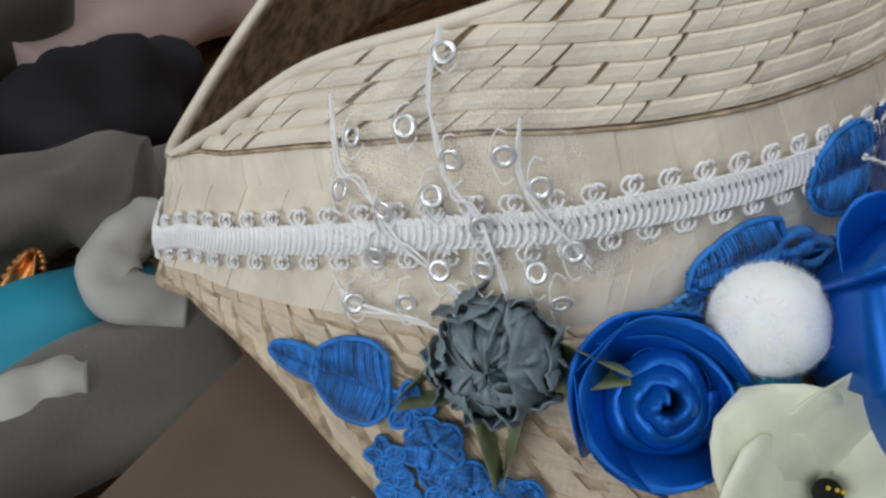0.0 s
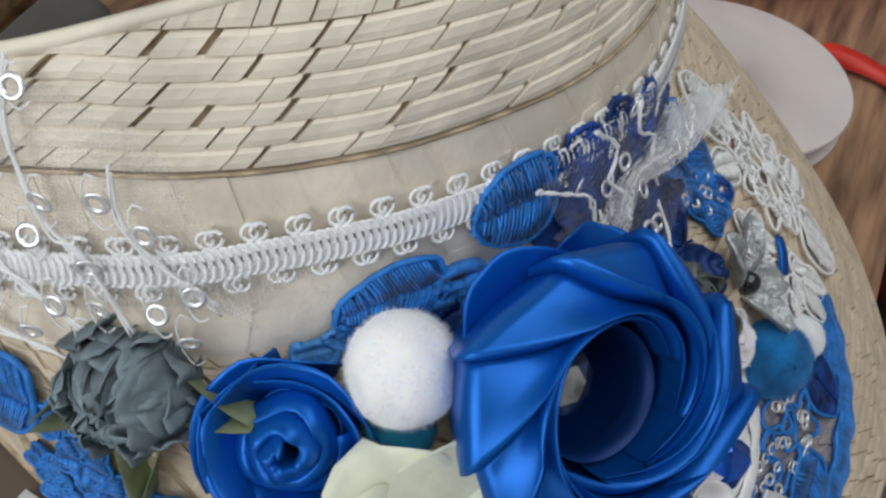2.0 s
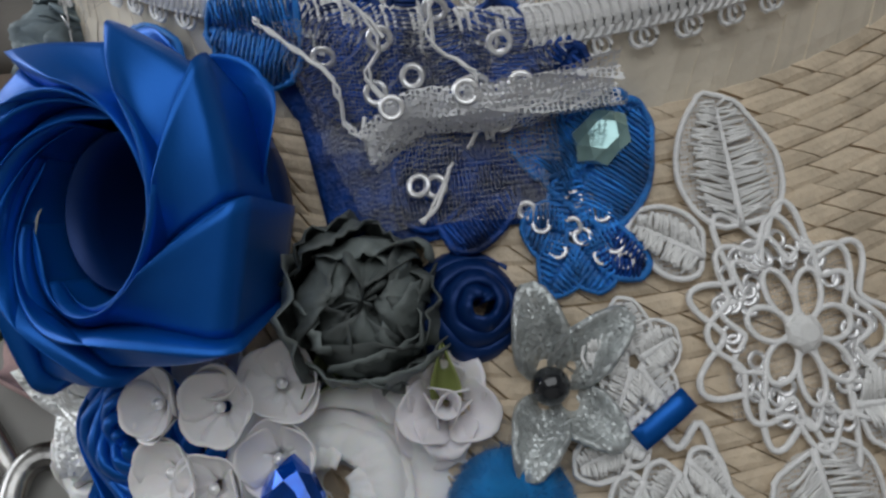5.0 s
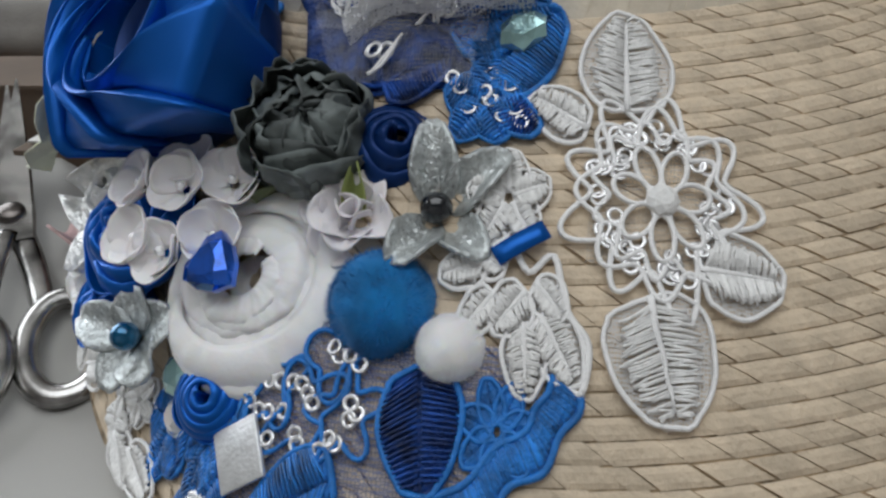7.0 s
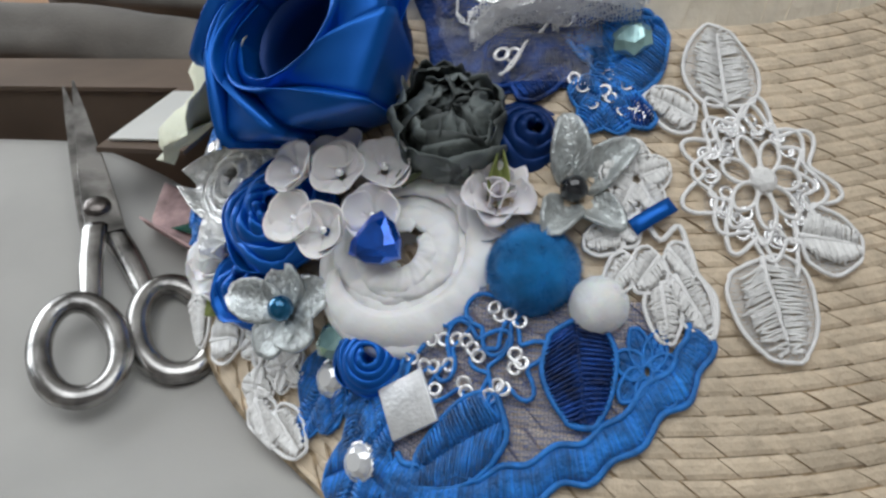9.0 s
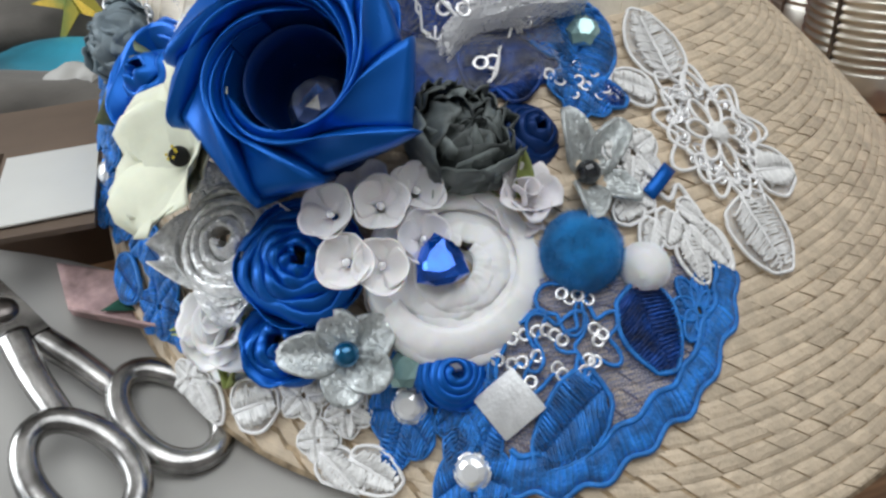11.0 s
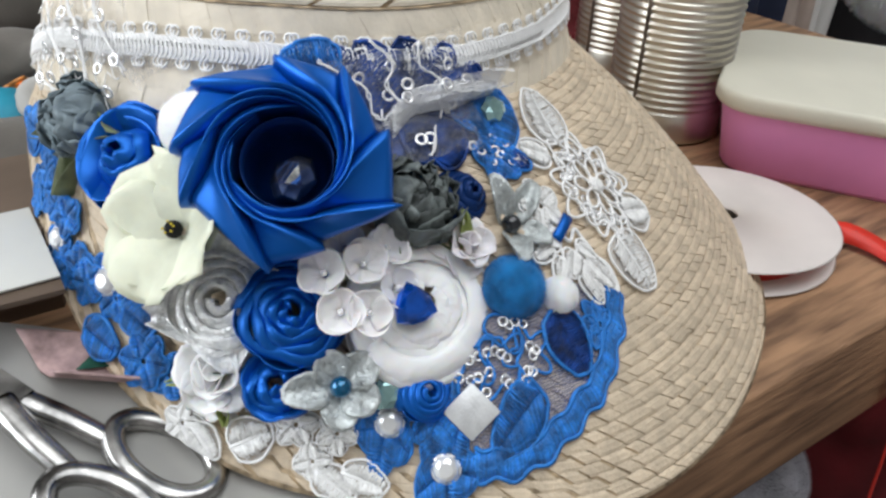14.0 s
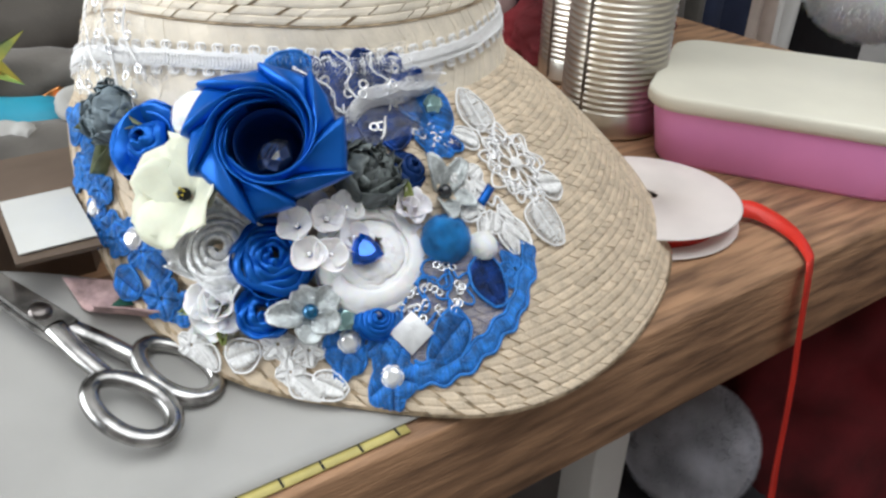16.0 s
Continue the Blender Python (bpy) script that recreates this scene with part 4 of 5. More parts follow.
# the white lace sprig below it
spr = thing("white_lace_sprig", "white corded lace sprig of small leaves", "lace")
lace_blossom(spr, (.061, .081), .0115, 5, LACE_WHITE, CORD, .4)
for b, t_, w in (((.062, .066), (.053, .070), .004), ((.057, .067), (.045, .064), .0045), ((.060, .061), (.052, .053), .0045), (((.068, .062)), (.060, .054), .0055), ((.070, .064), (.078, .058), .0045), ((.072, .058), (.082, .046), .0060), ((.068, .056), (.070, .042), .0055)):
    lace_leaf(spr, b, t_, w, LACE_WHITE, CORD, 16)
cord(spr, [(.056, .068), (.062, .072), (.068, .066), (.074, .070), (.078, .060), (.084, .054), (.083, .045), (.077, .047)], .0010, CORD)

# large blue lace at the front of the brim
low = thing("blue_lace_applique", "bright blue corded lace with leaves, scalloped edge and sequins", "lace")
lace_border(low, [(.083, .044), (.078, .034), (.067, .025), (.054, .016), (.040, .012), (.025, .009), (.010, .009), (-.004, .014), (-.014, .021)], .0078, LACE_BLUE, CORD_BLUE, .0010)
lace_leaf(low, (.043, .047), (.047, .0235), .0105, LACE_NAVY, CORD_BLUE)
lace_blossom(low, (.064, .036), .0100, 7, LACE_BLUE, CORD_BLUE, .2)
lace_leaf(low, (.024, .027), (-.004, .021), .0085, LACE_BLUE, CORD_BLUE)
lace_blossom(low, (-.022, .030), .0140, 5, LACE_BLUE, CORD_BLUE, .5)
lace_blossom(low, (-.038, .053), .0130, 5, LACE_BLUE, CORD_BLUE, .1)
lace_blossom(low, (-.020, .043), .0100, 6, LACE_BLUE, CORD_BLUE, .9)
net_patch(low, [(-.015, .022), (.052, .014), (.070, .050), (-.010, .060)], NET_BLUE, 22)
for c, r, w in (((.012, .040), .010, 4), ((.024, .038), .009, 5), ((.002, .046), .008, 4), ((.020, .049), .008, 3)):
    cord(low, [(c[0] + r * (1 + .35 * math.sin(w * a)) * math.cos(a), c[1] + .8 * r * (1 + .35 * math.sin(w * a)) * math.sin(a)) for a in [math.tau * j / 30 for j in range(30)]], .0008, CORD_BLUE, True, .0024, 2)
for x, y in ((.000, .048), (.004, .047), (.008, .046), (.011, .045), (.013, .043), (.015, .041), (-.002, .043), (.001, .042), (.006, .041), (.002, .037), (.001, .035), (.011, .036), (.012, .034), (.021, .034), (.023, .033), (.019, .032), (.026, .040), (.028, .038), (.026, .037), (.024, .049), (.027, .047), (.019, .051), (.021, .049), (-.006, .046)):
    sequin(low, x, y, SEQ_SMALL, .0028)

# blue lace round the narrow side of the brim
left = thing("blue_lace_strip", "blue lace strip of small blossoms along the brim's narrow side", "lace")
for c, r, k, sp in (((-.1205, .2260), .0090, 5, .6), ((-.1230, .2130), .0100, 5, .2), ((-.1207, .2010), .0105, 5, .8), ((-.1275, .2040), .0110, 5, .1), ((-.1308, .1960), .0090, 5, .5), ((-.1240, .1840), .0120, 5, .4), ((-.1181, .1700), .0105, 5, .3), ((-.1220, .1740), .0110, 5, .7), ((-.1150, .1570), .0110, 5, .2), ((-.1127, .1320), .0135, 6, .9), ((-.1064, .1200), .0105, 5, .2)):
    lace_blossom(left, c, r, k, LACE_BLUE, CORD_BLUE, sp, lift=.0016 + .0012 * (sp > .4), plump=.80, put=wrap(c))
w = wrap((-.1250, .1560))
lace_leaf(left, (-.1250, .1680), (-.1250, .1440), .0095, LACE_BLUE, CORD_BLUE, 24, .0024, put=w)
w = wrap((-.1096, .1430))
lace_leaf(left, (-.1096, .1540), (-.1110, .1330), .0085, LACE_BLUE, CORD_BLUE, 24, .0020, put=w)
w = wrap((-.1193, .2560))
lace_leaf(left, (-.1180, .2420), (-.1195, .2690), .0135, LACE_BLUE, CORD_BLUE, 30, .0024, put=w)
lace_leaf(left, (-.1200, .2640), (-.1205, .2860), .0050, LACE_BLUE, CORD_BLUE, 18, .0016, put=w)
for c, r in (((-.1187, .2360), .0085), ((-.1263, .2400), .0075), ((-.1227, .2290), .0080), ((-.1290, .2350), .0080), ((-.1250, .2210), .0085)):
    lace_blossom(left, c, r, 5, LACE_BLUE, CORD_BLUE, r * 900, plump=.6, put=wrap(c))

# white lace at the front edge
wl = thing("white_lace_edging", "white corded lace blossoms along the brim's edge", "lace")
for c, r, k, sp in (((-.1075, .1060), .0100, 5, .3), ((-.0694, .0745), .0105, 5, .6), ((-.0560, .0630), .0095, 5, .2), ((-.0680, .0630), .0085, 4, .9)):
    lace_blossom(wl, c, r, k, LACE_WHITE, CORD, sp, plump=.74, put=wrap(c))
for c, a, ln, half in (((-.1026, .0950), -1.9, .0180, .0075), ((-.0862, .0826), -.5, .0200, .0100), ((-.0630, .0530), -1.5, .0200, .0075), ((-.0520, .0470), -1.2, .0210, .0085)):
    d = (.5 * ln * math.cos(a), .5 * ln * math.sin(a))
    lace_leaf(wl, (c[0] - d[0], c[1] - d[1]), (c[0] + d[0], c[1] + d[1]), half, LACE_WHITE, CORD, 22, .0020, put=wrap(c))

# blue lace rounds at the crown's foot
up = thing("blue_lace_rounds", "blue stitched lace rounds along the crown's foot", "lace")
lace_leaf(up, (-.001, .159), (-.025, .172), .0130, LACE_BLUE, CORD_BLUE, 20, .0030)
lace_leaf(up, (-.038, .165), (-.063, .183), .0095, LACE_BLUE, CORD_BLUE, 18, .0030)
for c, rx, ry, an_ in (((-.036, .161), .0075, .0030, 2.4), ((-.033, .152), .0080, .0040, 2.5), ((-.048, .157), .0080, .0045, 2.4)):
    cord(up, [(c[0] + rx * math.cos(b) * math.cos(an_) - ry * math.sin(b) * math.sin(an_), c[1] + rx * math.cos(b) * math.sin(an_) + ry * math.sin(b) * math.cos(an_)) for b in [math.tau * j / 12 for j in range(12)]], .0020, LACE_BLUE, True, .003, 3, "lace_ring")
lace_leaf(up, (-.052, .157), (-.024, .144), .0055, LACE_NAVY, CORD_BLUE, 18, .0026)
pale = thing("pale_lace_bits", "pale blue lace snippets beside the pompom", "lace")
lace_leaf(pale, (-.070, .175), (-.079, .184), .0035, LACE_PALE, LACE_PALE, 12, .002)
lace_leaf(pale, (-.064, .173), (-.071, .180), .0035, LACE_PALE, LACE_PALE, 12, .002)

# navy lace and tulle behind the large rose
nav = thing("navy_lace", "navy and blue lace scallops under white tulle", "lace")
for b, t_, w, m_ in (((.010, .134), (-.003, .170), .0100, LACE_NAVY), ((.014, .132), (.011, .168), .0105, LACE_NAVY), ((.022, .130), (.027, .164), .0105, LACE_NAVY), ((.030, .126), (.043, .157), .0100, LACE_NAVY), ((.036, .124), (.056, .146), .0095, LACE_NAVY), ((.040, .120), (.066, .132), .0085, LACE_BLUE), ((.050, .110), (.070, .130), .0125, LACE_BLUE), ((.010, .120), (.030, .118), .0090, LACE_NAVY), ((.020, .110), (.040, .116), .0080, LACE_NAVY)):
    lace_leaf(nav, b, t_, w, m_, m_, 22, .0018)
part("lace_ground", sheet(lambda u, v: lay(-.006 + .060 * u - .012 * v, .108 + .050 * v - .010 * u * v + .004 * math.sin(9 * u) * v, .0012 + .0003 * wob(u * 9, v * 9)), 30, 20), LACE_NAVY, nav, solid=.0004)
lace_blossom(nav, (.051, .104), .0120, 5, LACE_BLUE, CORD_BLUE, .3)
lace_leaf(nav, (.056, .103), (.067, .097), .0045, LACE_NAVY, CORD_BLUE, 14)
for x, y in ((.041, .110), (.044, .107), (.052, .111), (.055, .110), (.058, .108), (.051, .106), (.053, .104), (.060, .102), (.057, .100), (.062, .099), (.047, .102)):
    sequin(nav, x, y, SEQ_SMALL, .003)

tul = thing("sequin_tulle", "white tulle with corded twigs and clear sequins over navy lace", "tulle")
net_patch(tul, [(-.010, .140), (.004, .112), (.046, .108), (.050, .138)], NET_WHITE, 22, .0035, .002)
part("net", sheet(lambda u, v: lay(-.006 + .056 * u, .130 + .036 * v - .012 * u, .0055 + .001 * wob(u * 5, v * 4)), 22, 12), NET_WHITE, tul)
TWIGS = [[(-.008, .168), (-.002, .160), (.004, .150), (.003, .140), (.006, .134)], [(.013, .168), (.018, .156), (.012, .148), (.016, .138), (.008, .130)], [(.030, .162), (.028, .152), (.034, .144), (.030, .134)], [(.031, .137), (.036, .132), (.034, .129), (.030, .123)], [(.025, .120), (.021, .113), (.017, .111)]]
for tw in TWIGS:
    cord(tul, tw, .00055, CORD, False, .0075, 6, "twig", lay)
    cord(tul, [(x + .0007 * (-1) ** i, y + .0005 * (-1) ** (i // 2)) for i, (x, y) in enumerate(tw)], .0004, CORD, False, .0079, 6, "twig_thread", lay)
for x, y in ((.013, .139), (.019, .135), (-.001, .142), (.010, .136), (.026, .138), (.039, .134), (.033, .132), (.038, .127), (.021, .117), (.017, .118)):
    sequin(tul, x, y, SEQ_BIG, .0068, 30)


def build_tulle_bow():
    f = thing("tulle_bow", "gathered strip of sheer white tulle standing off the lace", "tulle")
    line = smooth_line([(.004, .124, .138), (.016, .125, .147), (.030, .120, .150), (.044, .122, .149), (.062, .126, .146)], 8)
    n = len(line)
    for k in range(3):
        def at(u, v, k=k):
            s = u * (n - 1)
            i = min(int(s), n - 2)
            p = line[i].lerp(line[i + 1], s - i)
            w = .0035 + .028 * max(0, u - .3) ** 1.2 + .010 * max(0, .3 - u)
            return p + Vector((.001 * k, -w * (v * 2 - 1) * .8, (.0045 * math.sin(v * 9 + 5 * u + k * 2) + w * .7 * (v * 2 - 1) - .002 * k)))
        part("tulle_layer", sheet(at, 30, 12), NET_BOW, f)
    for u in (.2, .5, .72):
        p = line[int(u * (n - 1))]
        ob = new("sequin", SEQ_BIG)
        ob.matrix_basis = Matrix.Translation((p + Vector((0, -.005, .006))) * U) @ pose(0, 0, 0, 50, 10, 0)
        ob.parent = f
    return f


build_tulle_bow()

# sequinned tulle over the crown
tl = thing("sequin_tulle", "sheer white tulle with corded twigs and sequins over the crown", "tulle")
net_patch(tl, [(-.090, .272), (-.076, .214), (-.080, .192), (-.113, .262)], NET_WHITE, 22, .0042, .001)
for tw in ([(-.092, .269), (-.098, .264), (-.099, .258), (-.101, .249), (-.102, .241), (-.101, .227)], [(-.081, .243), (-.087, .243), (-.092, .239), (-.094, .234), (-.094, .227), (-.096, .217)], [(-.083, .222), (-.086, .220), (-.087, .215), (-.083, .200)], [(-.108, .263), (-.109, .255), (-.107, .236), (-.106, .229)]):
    cord(tl, tw, .00055, CORD, False, .0052, 6, "twig", drape)
    cord(tl, [(x + .0006 * (-1) ** i, y + .0004 * (-1) ** (i // 2)) for i, (x, y) in enumerate(tw)], .0004, CORD, False, .0056, 6, "twig_thread", drape)
for x, y in ((-.095, .261), (-.083, .241), (-.100, .263), (-.100, .250), (-.104, .251), (-.109, .256), (-.092, .235), (-.096, .238), (-.094, .226), (-.087, .224), (-.085, .215), (-.085, .205), (-.101, .234), (-.097, .224), (-.091, .212), (-.090, .205), (-.102, .227), (-.106, .241), (-.092, .247)):
    sequin(tl, x, y, SEQ_BIG, .0062, 25)
    cord(tl, [(x + .0022 * math.cos(a), y + .0032 * math.sin(a)) for a in [math.tau * j / 7 for j in range(6)]], .00028, CORD, False, .0052, 2, "thread_loop", drape)
net_patch(tl, [(-.100, .228), (-.082, .196), (-.064, .182), (-.084, .206)], NET_WHITE, 16, .003, .004)
# ---- things on the table ----


def paper_height(y):
    k = min(1, max(0, (y - .04) / .18))
    return .0025 + .045 * k * k * (3 - 2 * k)


def build_paper():
    def at(u, v):
        x, y = -.50 + .485 * u - .22 * u * v * v, .014 + .002 * math.sin(5 * u) + .225 * v
        return Vector((x, y, paper_height(y) + .0006 * math.sin(9 * u)))
    ob = part("paper_sheet", sheet(at, 24, 24), PAPER, solid=.0012)
    return tagged(ob, "large off-white paper sheet rising over a board", "paper")


build_paper()


def build_cardboard():
    """A flat carton under the hat's narrow side; its lid reaches out over the paper."""
    f = thing("cardboard_box", "flat brown cardboard box under the hat's side", "box")
    body = [(-.52, .264), (-.130, .264), (-.108, .318), (-.52, .318)]
    lid = [(-.52, .262), (-.180, .262), (-.180, .170), (-.1350, .168), (-.1345, .225), (-.112, .255), (-.098, .322), (-.52, .322)]
    for name, plan, z0, z1 in (("body", body, .0, .0698), ("lid", lid, .0700, .0725)):
        bm = bmesh.new()
        rings = [[bm.verts.new((x, y, z)) for x, y in plan] for z in (z0, z1)]
        for a in range(len(plan)):
            b = (a + 1) % len(plan)
            bm.faces.new((rings[0][a], rings[0][b], rings[1][b], rings[1][a]))
        bm.faces.new(rings[0][::-1])
        bm.faces.new(rings[1])
        bmesh.ops.recalc_face_normals(bm, faces=bm.faces)
        part(name, bm, CARDBOARD, f, smooth=False)
    return f


build_cardboard()
card = part("card", box((-.177, .177, .0733), (-.1348, .250, .0745), .0003), CARD, smooth=False)
tagged(card, "blank white card lying on brown cardboard", "card")


def build_tape():
    tape = thing("tape_measure", "yellow measuring tape with black marks under the paper's edge", "tape measure")
    part("band", sheet(lambda u, v: Vector((-.30 + .275 * u, .006 + .010 * v, .0016)), 20, 1), TAPE, tape, solid=.0008)
    for i in range(12):
        x = -.28 + .0225 * i
        part("mark", box((x, .006, .0022), (x + .0012, .0158, .0026)), INK, tape, smooth=False)
    return tape


build_tape()


def build_scissors():
    """Tailor's scissors lying on the sloping paper: x along the blades from the screw, handles on minus x."""
    s = thing("scissors", "worn chrome tailor's scissors lying on paper", "scissors")
    at = Vector((-.176, .153, .0475))
    to_loops = (Vector((-.131, .084, .019)) - at).normalized()
    up = Vector((0, 0, 1))
    side = up.cross(-to_loops).normalized()
    up = (-to_loops).cross(side).normalized()
    m = Matrix((-to_loops, side, up)).transposed().to_4x4()
    m.translation = at * U
    s.matrix_basis = m
    for sign, lift in ((1, .0012), (-1, -.0016)):
        blade = bmesh.new()
        prof = [(-.018, .0085), (.0, .0085), (.03, .0068), (.075, .0035), (.105, .0006)]
        top, bot = [], []
        for x, w in prof:
            y0 = -sign * .0012 - sign * .015 * max(0, x)
            top.append((blade.verts.new((x, y0 + w * .9, lift + .0012)), blade.verts.new((x, y0 - w * .9, lift + .0012))))
            bot.append((blade.verts.new((x, y0 + w, lift - .0010)), blade.verts.new((x, y0 - w, lift - .0010))))
        for a, b, c, d in zip(top, top[1:], bot, bot[1:]):
            blade.faces.new((a[0], a[1], b[1], b[0]))
            blade.faces.new((c[1], c[0], d[0], d[1]))
            blade.faces.new((a[0], b[0], d[0], c[0]))
            blade.faces.new((b[1], a[1], c[1], d[1]))
        part("blade", blade, STEEL, s, smooth=False)
        line = smooth_line([(-.012, sign * .003, lift), (-.035, sign * .008, lift), (-.058, sign * .011, lift)], 6)
        part("shank", tube(line, lambda t: .0062 - .0012 * t, 8, flat=.6), STEEL, s)
        cx, cy = -.081, sign * .0185
        ring = []
        for i in range(40):
            a = math.tau * i / 40
            ring.append((cx + .0245 * math.cos(a) * (1 + .08 * math.cos(a)), cy + sign * .0150 * math.sin(a), lift + .0005))
        part("finger_ring", tube(ring, .0052, 10, closed=True, flat=.8), STEEL, s)
    part("pivot_screw", lathe([(.0001, .0052), (.004, .0050), (.0062, .0036), (.0064, .0020)], 20), STEEL_DARK, s, "dark worn screw")
    return s


build_scissors()


def fabric_roll(name, label, line, r, mat, fold=.18):
    pts = smooth_line(line, 10)
    bm = bmesh.new()
    n = len(pts)
    rings = []
    for i, p in enumerate(pts):
        d = (pts[min(i + 1, n - 1)] - pts[max(i - 1, 0)]).normalized()
        s = d.cross(Vector((0, 0, 1))).normalized()
        q = s.cross(d)
        ring = []
        for k in range(22):
            a = k * math.tau / 22
            rr = r * (1 + fold * wob(a * 1.3, i * .22, r * 90) + .5 * fold * math.sin(3 * a + i * .3))
            ring.append(bm.verts.new(p + s * (rr * 1.35 * math.cos(a)) + q * (rr * math.sin(a))))
        rings.append(ring)
    for a, b in zip(rings, rings[1:]):
        for k in range(22):
            bm.faces.new((a[k], a[(k + 1) % 22], b[(k + 1) % 22], b[k]))
    bm.faces.new(rings[0][::-1])
    bm.faces.new(rings[-1])
    return tagged(part(name, bm, mat), label, "cloth")


fabric_roll("folded_cloth", "taupe grey cloth folded in a thick roll", [(-.52, .435, .060), (-.32, .425, .058), (-.18, .388, .050), (-.088, .352, .046)], .024, GREY_CLOTH)
fabric_roll("folded_cloth", "teal satin cloth bundle among grey cloths", [(-.21, .462, .050), (-.120, .418, .056), (-.080, .398, .050)], .021, TEAL_CLOTH, .25)
fabric_roll("folded_cloth", "pale grey cloth fold beside the teal cloth", [(-.060, .408, .080), (-.090, .403, .082), (-.106, .385, .078), (-.090, .364, .070)], .0095, PAPER, .25)
fabric_roll("folded_cloth", "pale grey cloth fold beside the teal cloth", [(-.170, .388, .062), (-.150, .383, .066), (-.136, .372, .064)], .010, PAPER, .25)
fabric_roll("folded_cloth", "taupe grey cloth bundle behind the cardboard", [(-.42, .56, .07), (-.16, .515, .072), (-.070, .470, .072), (-.046, .436, .066)], .024, GREY_CLOTH, .3)
orn = thing("beaded_ornament", "copper leaf ornament edged with small beads", "ornament", (-0.1163, 0.4373, .066), (-.3, -.4, .85), 25)
part("leaf", petal_sheet(.034, .0075, 86, .2, .2, .02, 1, -.017, .6), COPPER, orn, solid=.001)
for i in range(28):
    a = math.tau * i / 28
    ball_part(orn, "bead", (.018 * math.cos(a), .0075 * math.sin(a), .002), .0017, COPPER)
fabric_roll("folded_cloth", "dark taupe cloth heap at the back of the table", [(-.50, .70, .08), (-.20, .70, .10), (.06, .70, .09)], .075, GREY_CLOTH, .3)
fabric_roll("folded_cloth", "black cloth bundle behind the hat", [(-.02, .575, .035), (.04, .585, .040), (.10, .60, .030)], .036, DARK_CLOTH, .3)
fabric_roll("folded_cloth", "dark taupe cloth laid behind the hat's pinched corner", [(-.10, .53, .022), (0, .495, .022), (.10, .47, .018)], .024, GREY_CLOTH, .2)
tagged(part("white_box", box((.100, .615, .001), (.138, .655, .17), .003), PAINT), "narrow white box standing behind the black cloth", "box")
fabric_roll("folded_cloth", "dusty pink cloth heap at the back of the table", [(.02, .66, .05), (.16, .66, .06), (.30, .66, .05)], .05, ROSE_CLOTH, .3)
fabric_roll("folded_cloth", "purple cloth on top of the heap", [(.10, .78, .15), (.17, .79, .16)], .04, PURPLE, .3)


def build_rolled_print():
    f = thing("rolled_fabric", "printed pink fabric scrap with its edge rolled over", "cloth")

    def at(u, v):
        x, y = -.152 + .050 * u - .006 * v, .146 - .026 * u + .040 * v
        a = max(0, .35 - v) / .35 * 2.6
        return Vector((x + .012 * math.sin(a) * .3, y - .012 * math.sin(a) * .4, paper_height(y) + .004 + .008 * (1 - math.cos(a))))
    part("cloth", sheet(at, 14, 20), PINK_CLOTH, f, solid=.0012)
    for k, (a, b) in enumerate((((.35, .45), (.85, .62)), ((.70, .42), (.55, .95)))):
        def strip(u, v, a=a, b=b):
            p = at(a[0] + (b[0] - a[0]) * u, a[1] + (b[1] - a[1]) * u)
            return p + Vector((.007 * (v - .5), .006 * (v - .5), .0018))
        part("printed_stem", sheet(strip, 8, 1), GREEN_PRINT, f, "dark green print", solid=.0004)
    return f


build_rolled_print()


def build_star():
    f = thing("foil_star", "shiny rainbow foil star ornament", "ornament", (-.150, .470, .098), (-.5, -.6, .6), 20)
    bm = bmesh.new()
    tip = bm.verts.new((0, 0, .008))
    rim = [bm.verts.new(((.040 if i % 2 == 0 else .013) * math.cos(i * math.tau / 10), (.040 if i % 2 == 0 else .013) * math.sin(i * math.tau / 10), 0)) for i in range(10)]
    for i in range(10):
        bm.faces.new((rim[i], rim[(i + 1) % 10], tip))
    part("star", bm, FOIL, f, smooth=False, solid=.001)
    return f


build_star()


def build_can(at, r, h, label):
    f = thing("tin_can", label, "can", at)
    prof = [(r * .94, .001), (r, .002), (r, .006), (r * .985, .010)]
    rings = int(h / .0062)
    for i in range(rings):
        z = .020 + i * .0062
        if h * .10 < z < h * .80:
            prof += [(r * 1.0, z), (r * .985, z + .0014), (r * .945, z + .0031), (r * .985, z + .0048)]
    prof += [(r * .985, h * .84), (r * .985, h - .004), (r, h - .003), (r, h), (r * .96, h), (r * .95, h - .01), (r * .93, .004), (.0001, .003)]
    part("can_body", lathe(prof, 48), TIN, f)
    part("seam", box((-r * .99 - .0008, -.0015, .006), (-r * .975, .0015, h - .006), .0004), STEEL_DARK, f, "dark welded seam")
    return f


can_1 = build_can((.390, .285, 0), .052, .24, "open ribbed tin can standing behind the hat")
can_1.rotation_euler.z = radians(10)
build_can((.47, .42, 0), .050, .22, "open ribbed tin can behind the other one")


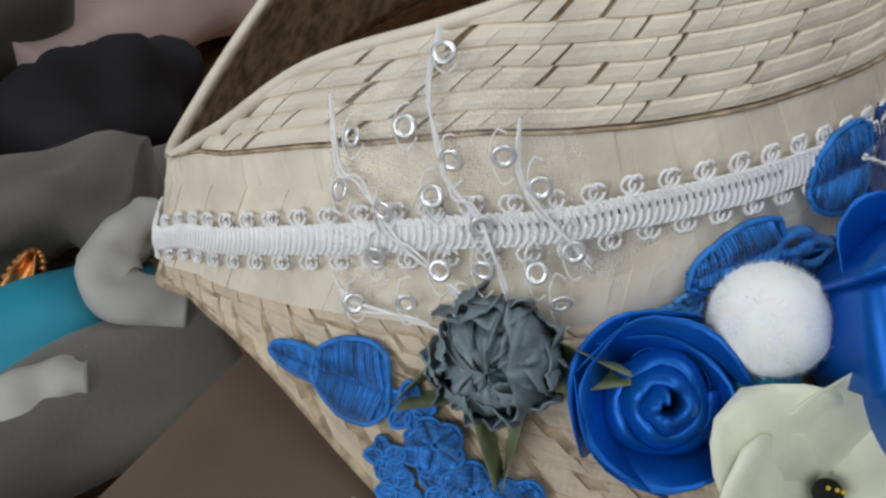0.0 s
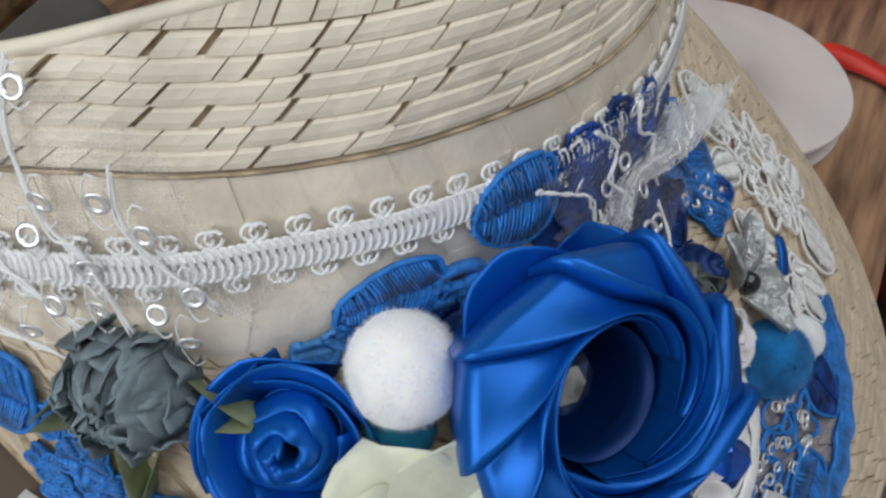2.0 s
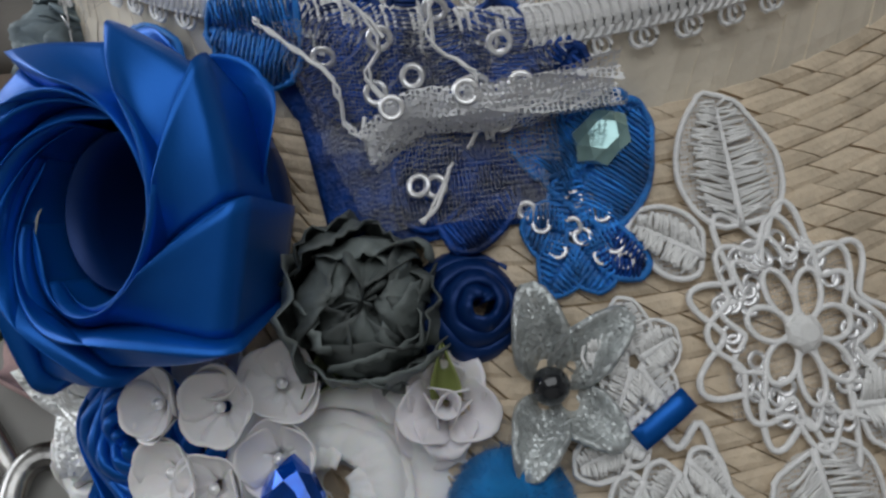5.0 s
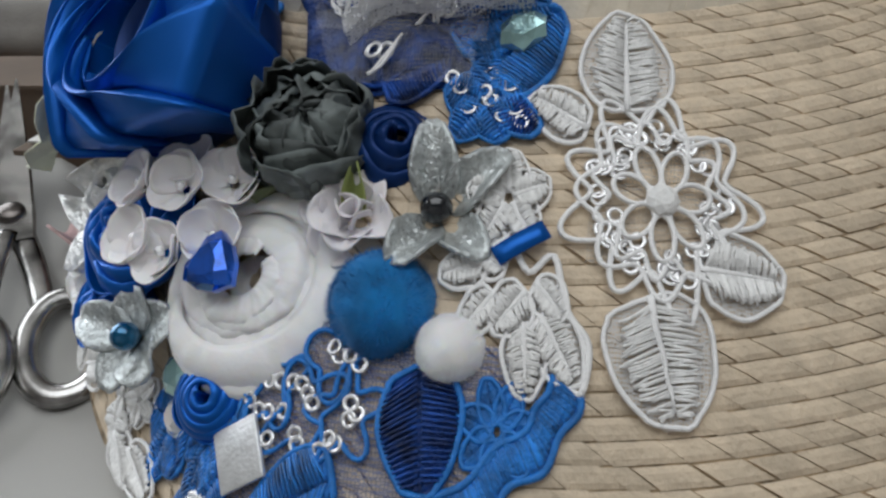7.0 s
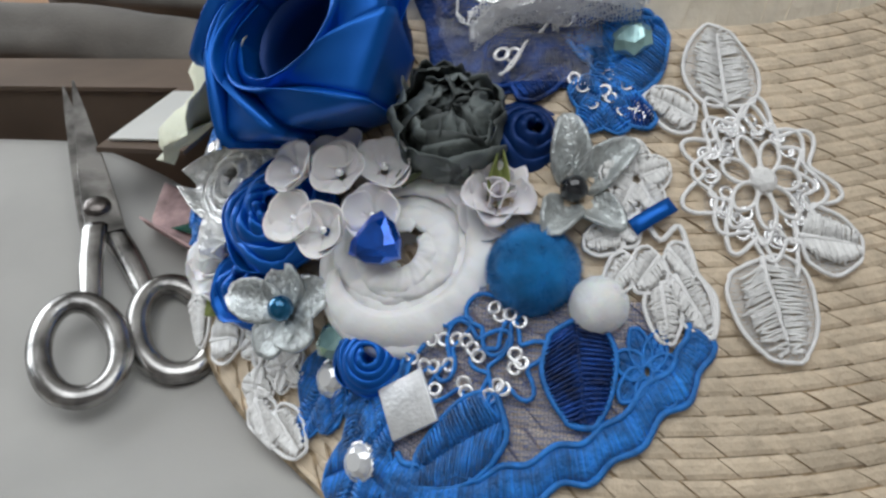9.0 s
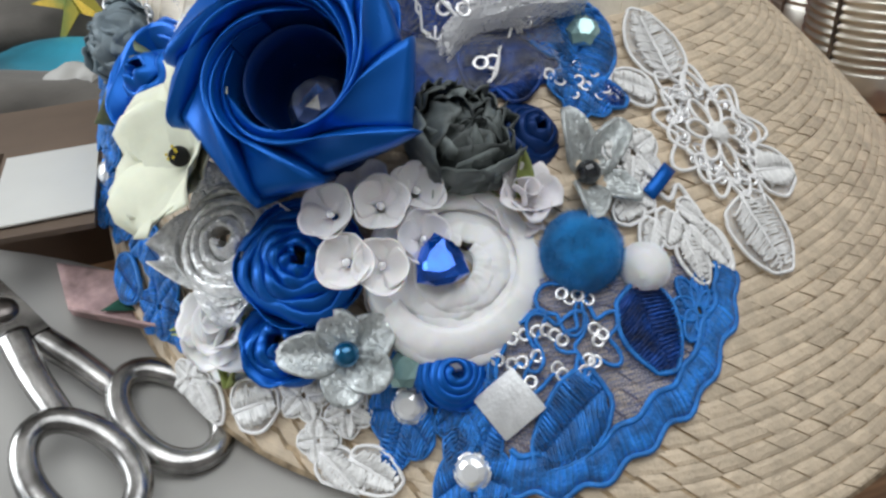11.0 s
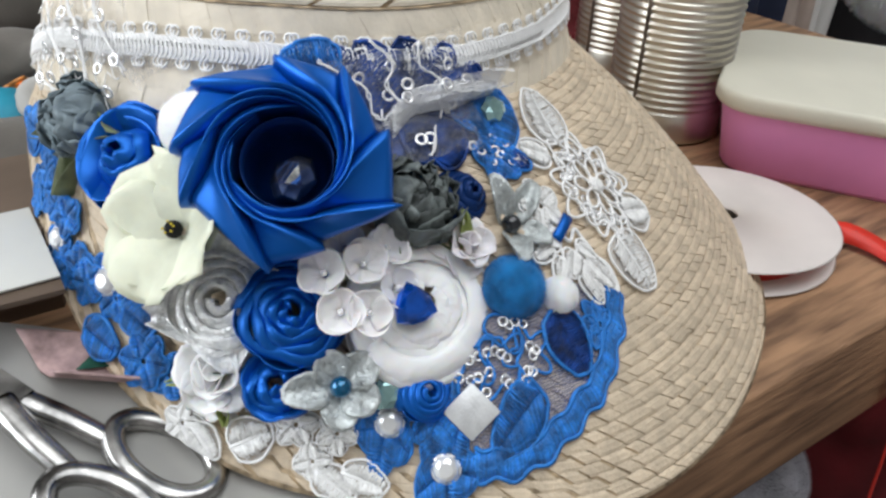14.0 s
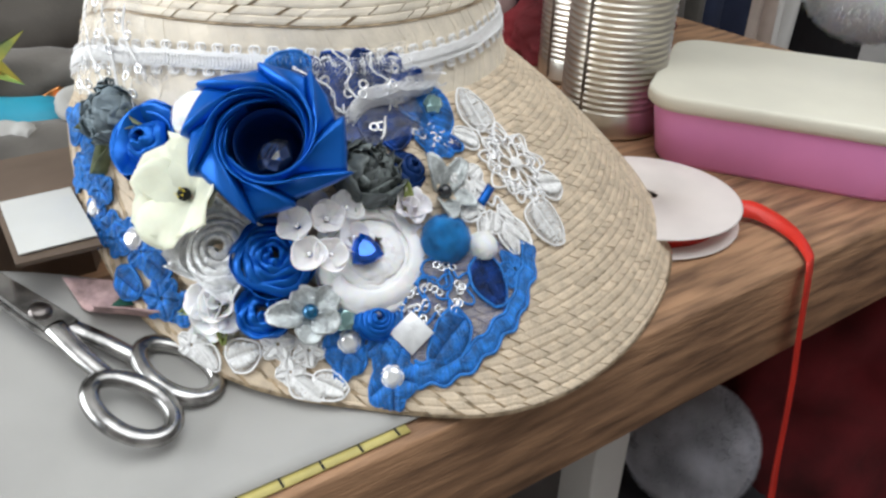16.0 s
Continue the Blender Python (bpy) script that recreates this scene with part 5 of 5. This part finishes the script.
def rounded_box(lx, ly, r, z0, z1, taper=1.0, edge=.004):
    bm = bmesh.new()
    outline = []
    for cx, cy, a0 in ((lx - r, ly - r, 0), (-lx + r, ly - r, 90), (-lx + r, -ly + r, 180), (lx - r, -ly + r, 270)):
        for k in range(9):
            a = radians(a0 + 90 * k / 8)
            outline.append((cx + r * math.cos(a), cy + r * math.sin(a)))
    rings = []
    for z, s in ((z0, taper * .975), (z0 + edge, taper), (z1 - edge, 1.0), (z1 - edge * .25, .992), (z1, .975)):
        rings.append([bm.verts.new((x * s, y * s, z)) for x, y in outline])
    n = len(outline)
    for a, b in zip(rings, rings[1:]):
        for i in range(n):
            bm.faces.new((a[i], a[(i + 1) % n], b[(i + 1) % n], b[i]))
    bm.faces.new(rings[0][::-1])
    bm.faces.new(rings[-1])
    return bm


def build_lunch_box():
    f = thing("lunch_box", "pink plastic food box with an ivory lid", "box", (.490, .149, 0), spin=-57)
    part("body", rounded_box(.118, .095, .030, 0, .060, .93), PINK_PLASTIC, f, "pink plastic body")
    part("lid", rounded_box(.124, .101, .034, .055, .070, 1.0, .004), IVORY_PLASTIC, f, "ivory plastic lid")
    return f


build_lunch_box()


def build_spool():
    f = thing("ribbon_spool", "pale pink card spool lying flat with red satin ribbon", "ribbon spool", (.272, .119, .0))
    for z in (.0015, .018):
        part("disc", lathe([(.0085, z), (.0085, z + .0016), (.074, z + .0016), (.0755, z + .0008), (.074, z), (.0085, z)], 64), SPOOL_CARD, f)
    part("core", lathe([(.018, .003), (.018, .018)], 24), SPOOL_CARD, f)
    part("wound_ribbon", lathe([(.018, .0035), (.060, .0035), (.060, .0178), (.018, .0178)], 48), RED_RIBBON, f, "red satin ribbon wound on the core")
    return f


build_spool()


def build_red_ribbon():
    line = smooth_line([(.318, .078, .010), (.340, .066, .010), (.345, .035, .006), (.330, .006, .004), (.319, -.006, -.004), (.325, -.010, -.06), (.338, -.012, -.126), (.352, -.014, -.22), (.362, -.017, -.30), (.372, -.02, -.50)], 8)

    def at(u, v):
        s = u * (len(line) - 1)
        i = min(int(s), len(line) - 2)
        p = line[i].lerp(line[i + 1], s - i)
        t = .6 * math.sin(3 * u)
        k = min(1, u * 3.0)
        w = Vector((math.cos(t) * k + (1 - k) * .3, math.sin(t) * .4 * k + (1 - k) * .5, (1 - k) * .85))
        return p + w.normalized() * .0075 * (2 * v - 1)
    return tagged(part("loose_ribbon", sheet(at, 70, 2), RED_RIBBON, solid=.0006), "loose end of red satin ribbon hanging over the table's edge", "ribbon")


build_red_ribbon()

# ---- under and behind the table ----
def heap(name, label, category, at, size, mat, seed, rough=.25):
    bm = bmesh.new()
    bmesh.ops.create_icosphere(bm, subdivisions=5, radius=1)
    for v in bm.verts:
        n = v.co.normalized()
        k = 1 + rough * wob(n.x * 2 + seed, n.y * 2, n.z * 2) + .4 * rough * wob(n.x * 6 + seed, n.y * 6, n.z * 6)
        v.co = Vector((n.x * size[0] * k, n.y * size[1] * k, max(n.z, -.55) * size[2] * k))
    ob = part(name, bm, mat)
    ob.location = Vector(at) * U
    return tagged(ob, label, category)


heap("heaped_cloth", "dark red cloth heaped on the floor below the table", "cloth", (.98, .24, -.52), (.44, .30, .40), RED_CLOTH, 3)
heap("heaped_cloth", "dark red cloth heaped beside the table", "cloth", (1.45, -.35, -.70), (.45, .45, .36), RED_CLOTH, 8)
pompom("fluffy_cushion", "grey-white fluffy cushion below the table", (.52, .18, -.445), .088, GREY_FLUFF, 24000, .05)
bm = box((.44, .10, -.90), (.66, .28, -.52), .01)
tagged(part("stool", bm, DARK_CLOTH), "dark covered stool below the table", "stool")


def hanging_cloth(label, x0, x1, y, z0, z1, mat, seed):
    ob = part("hanging_cloth", sheet(lambda u, v: Vector((x0 + (x1 - x0) * u, y + .02 * math.sin(9 * u + seed) + .02 * wob(u * 4, v * 2, seed), z0 + (z1 - z0) * v)), 24, 10), mat, solid=.006)
    return tagged(ob, label, "cloth")


for x0, x1, mat, word in ((.40, .52, ROSE_CLOTH, "pale pink"), (.51, .68, NAVY_CLOTH, "navy"), (.67, .84, DARK_CLOTH, "charcoal"), (.835, .915, GREY_CLOTH, "grey"), (.905, 1.055, NAVY_CLOTH, "navy"), (1.045, 1.13, BEIGE_CLOTH, "beige"), (1.125, 1.20, PAINT, "white")):
    hanging_cloth(word + " cloth hanging behind the table", x0, x1, .62, -.4 if x1 > .85 else .004, .62, mat, x0 * 9)
tagged(part("chest", box((1.05, .70, -.90), (1.65, 1.1, -.02), .01), DARK_CLOTH), "dark chest standing beyond the table", "chest")
heap("heaped_cloth", "dark red cloth behind the tin cans", "cloth", (.56, .50, .03), (.12, .08, .06), RED_CLOTH, 2)
tagged(part("white_post", box((.30, 1.02, -.9), (.38, 1.10, .60), .004), PAINT), "white painted post behind the table", "post")
tagged(part("back_rail", box((-.6, 1.1, -.9), (.7, 1.14, .30), .004), GREY_CLOTH), "grey covered panel behind the table", "panel")
pompom("fluffy_cushion", "white fluffy cushion beyond the lunch box", (1.36, .56, .02), .14, FUR_WHITE, 16000, .08)

# ---- the straw pieces of the wide brim that lie nearest ----
for corners, n in NEAR_STRAW:
    vs, fs = [], []
    tile(vs, fs, corners, n, _srnd.choice((.006, .014, .026, .055)), -.0002 + .0003 * _srnd.random(), -.0002 + .0004 * _srnd.random(), .0005)
    pydata_part("straw_piece", vs, fs, STRAW_PIECE, HAT)
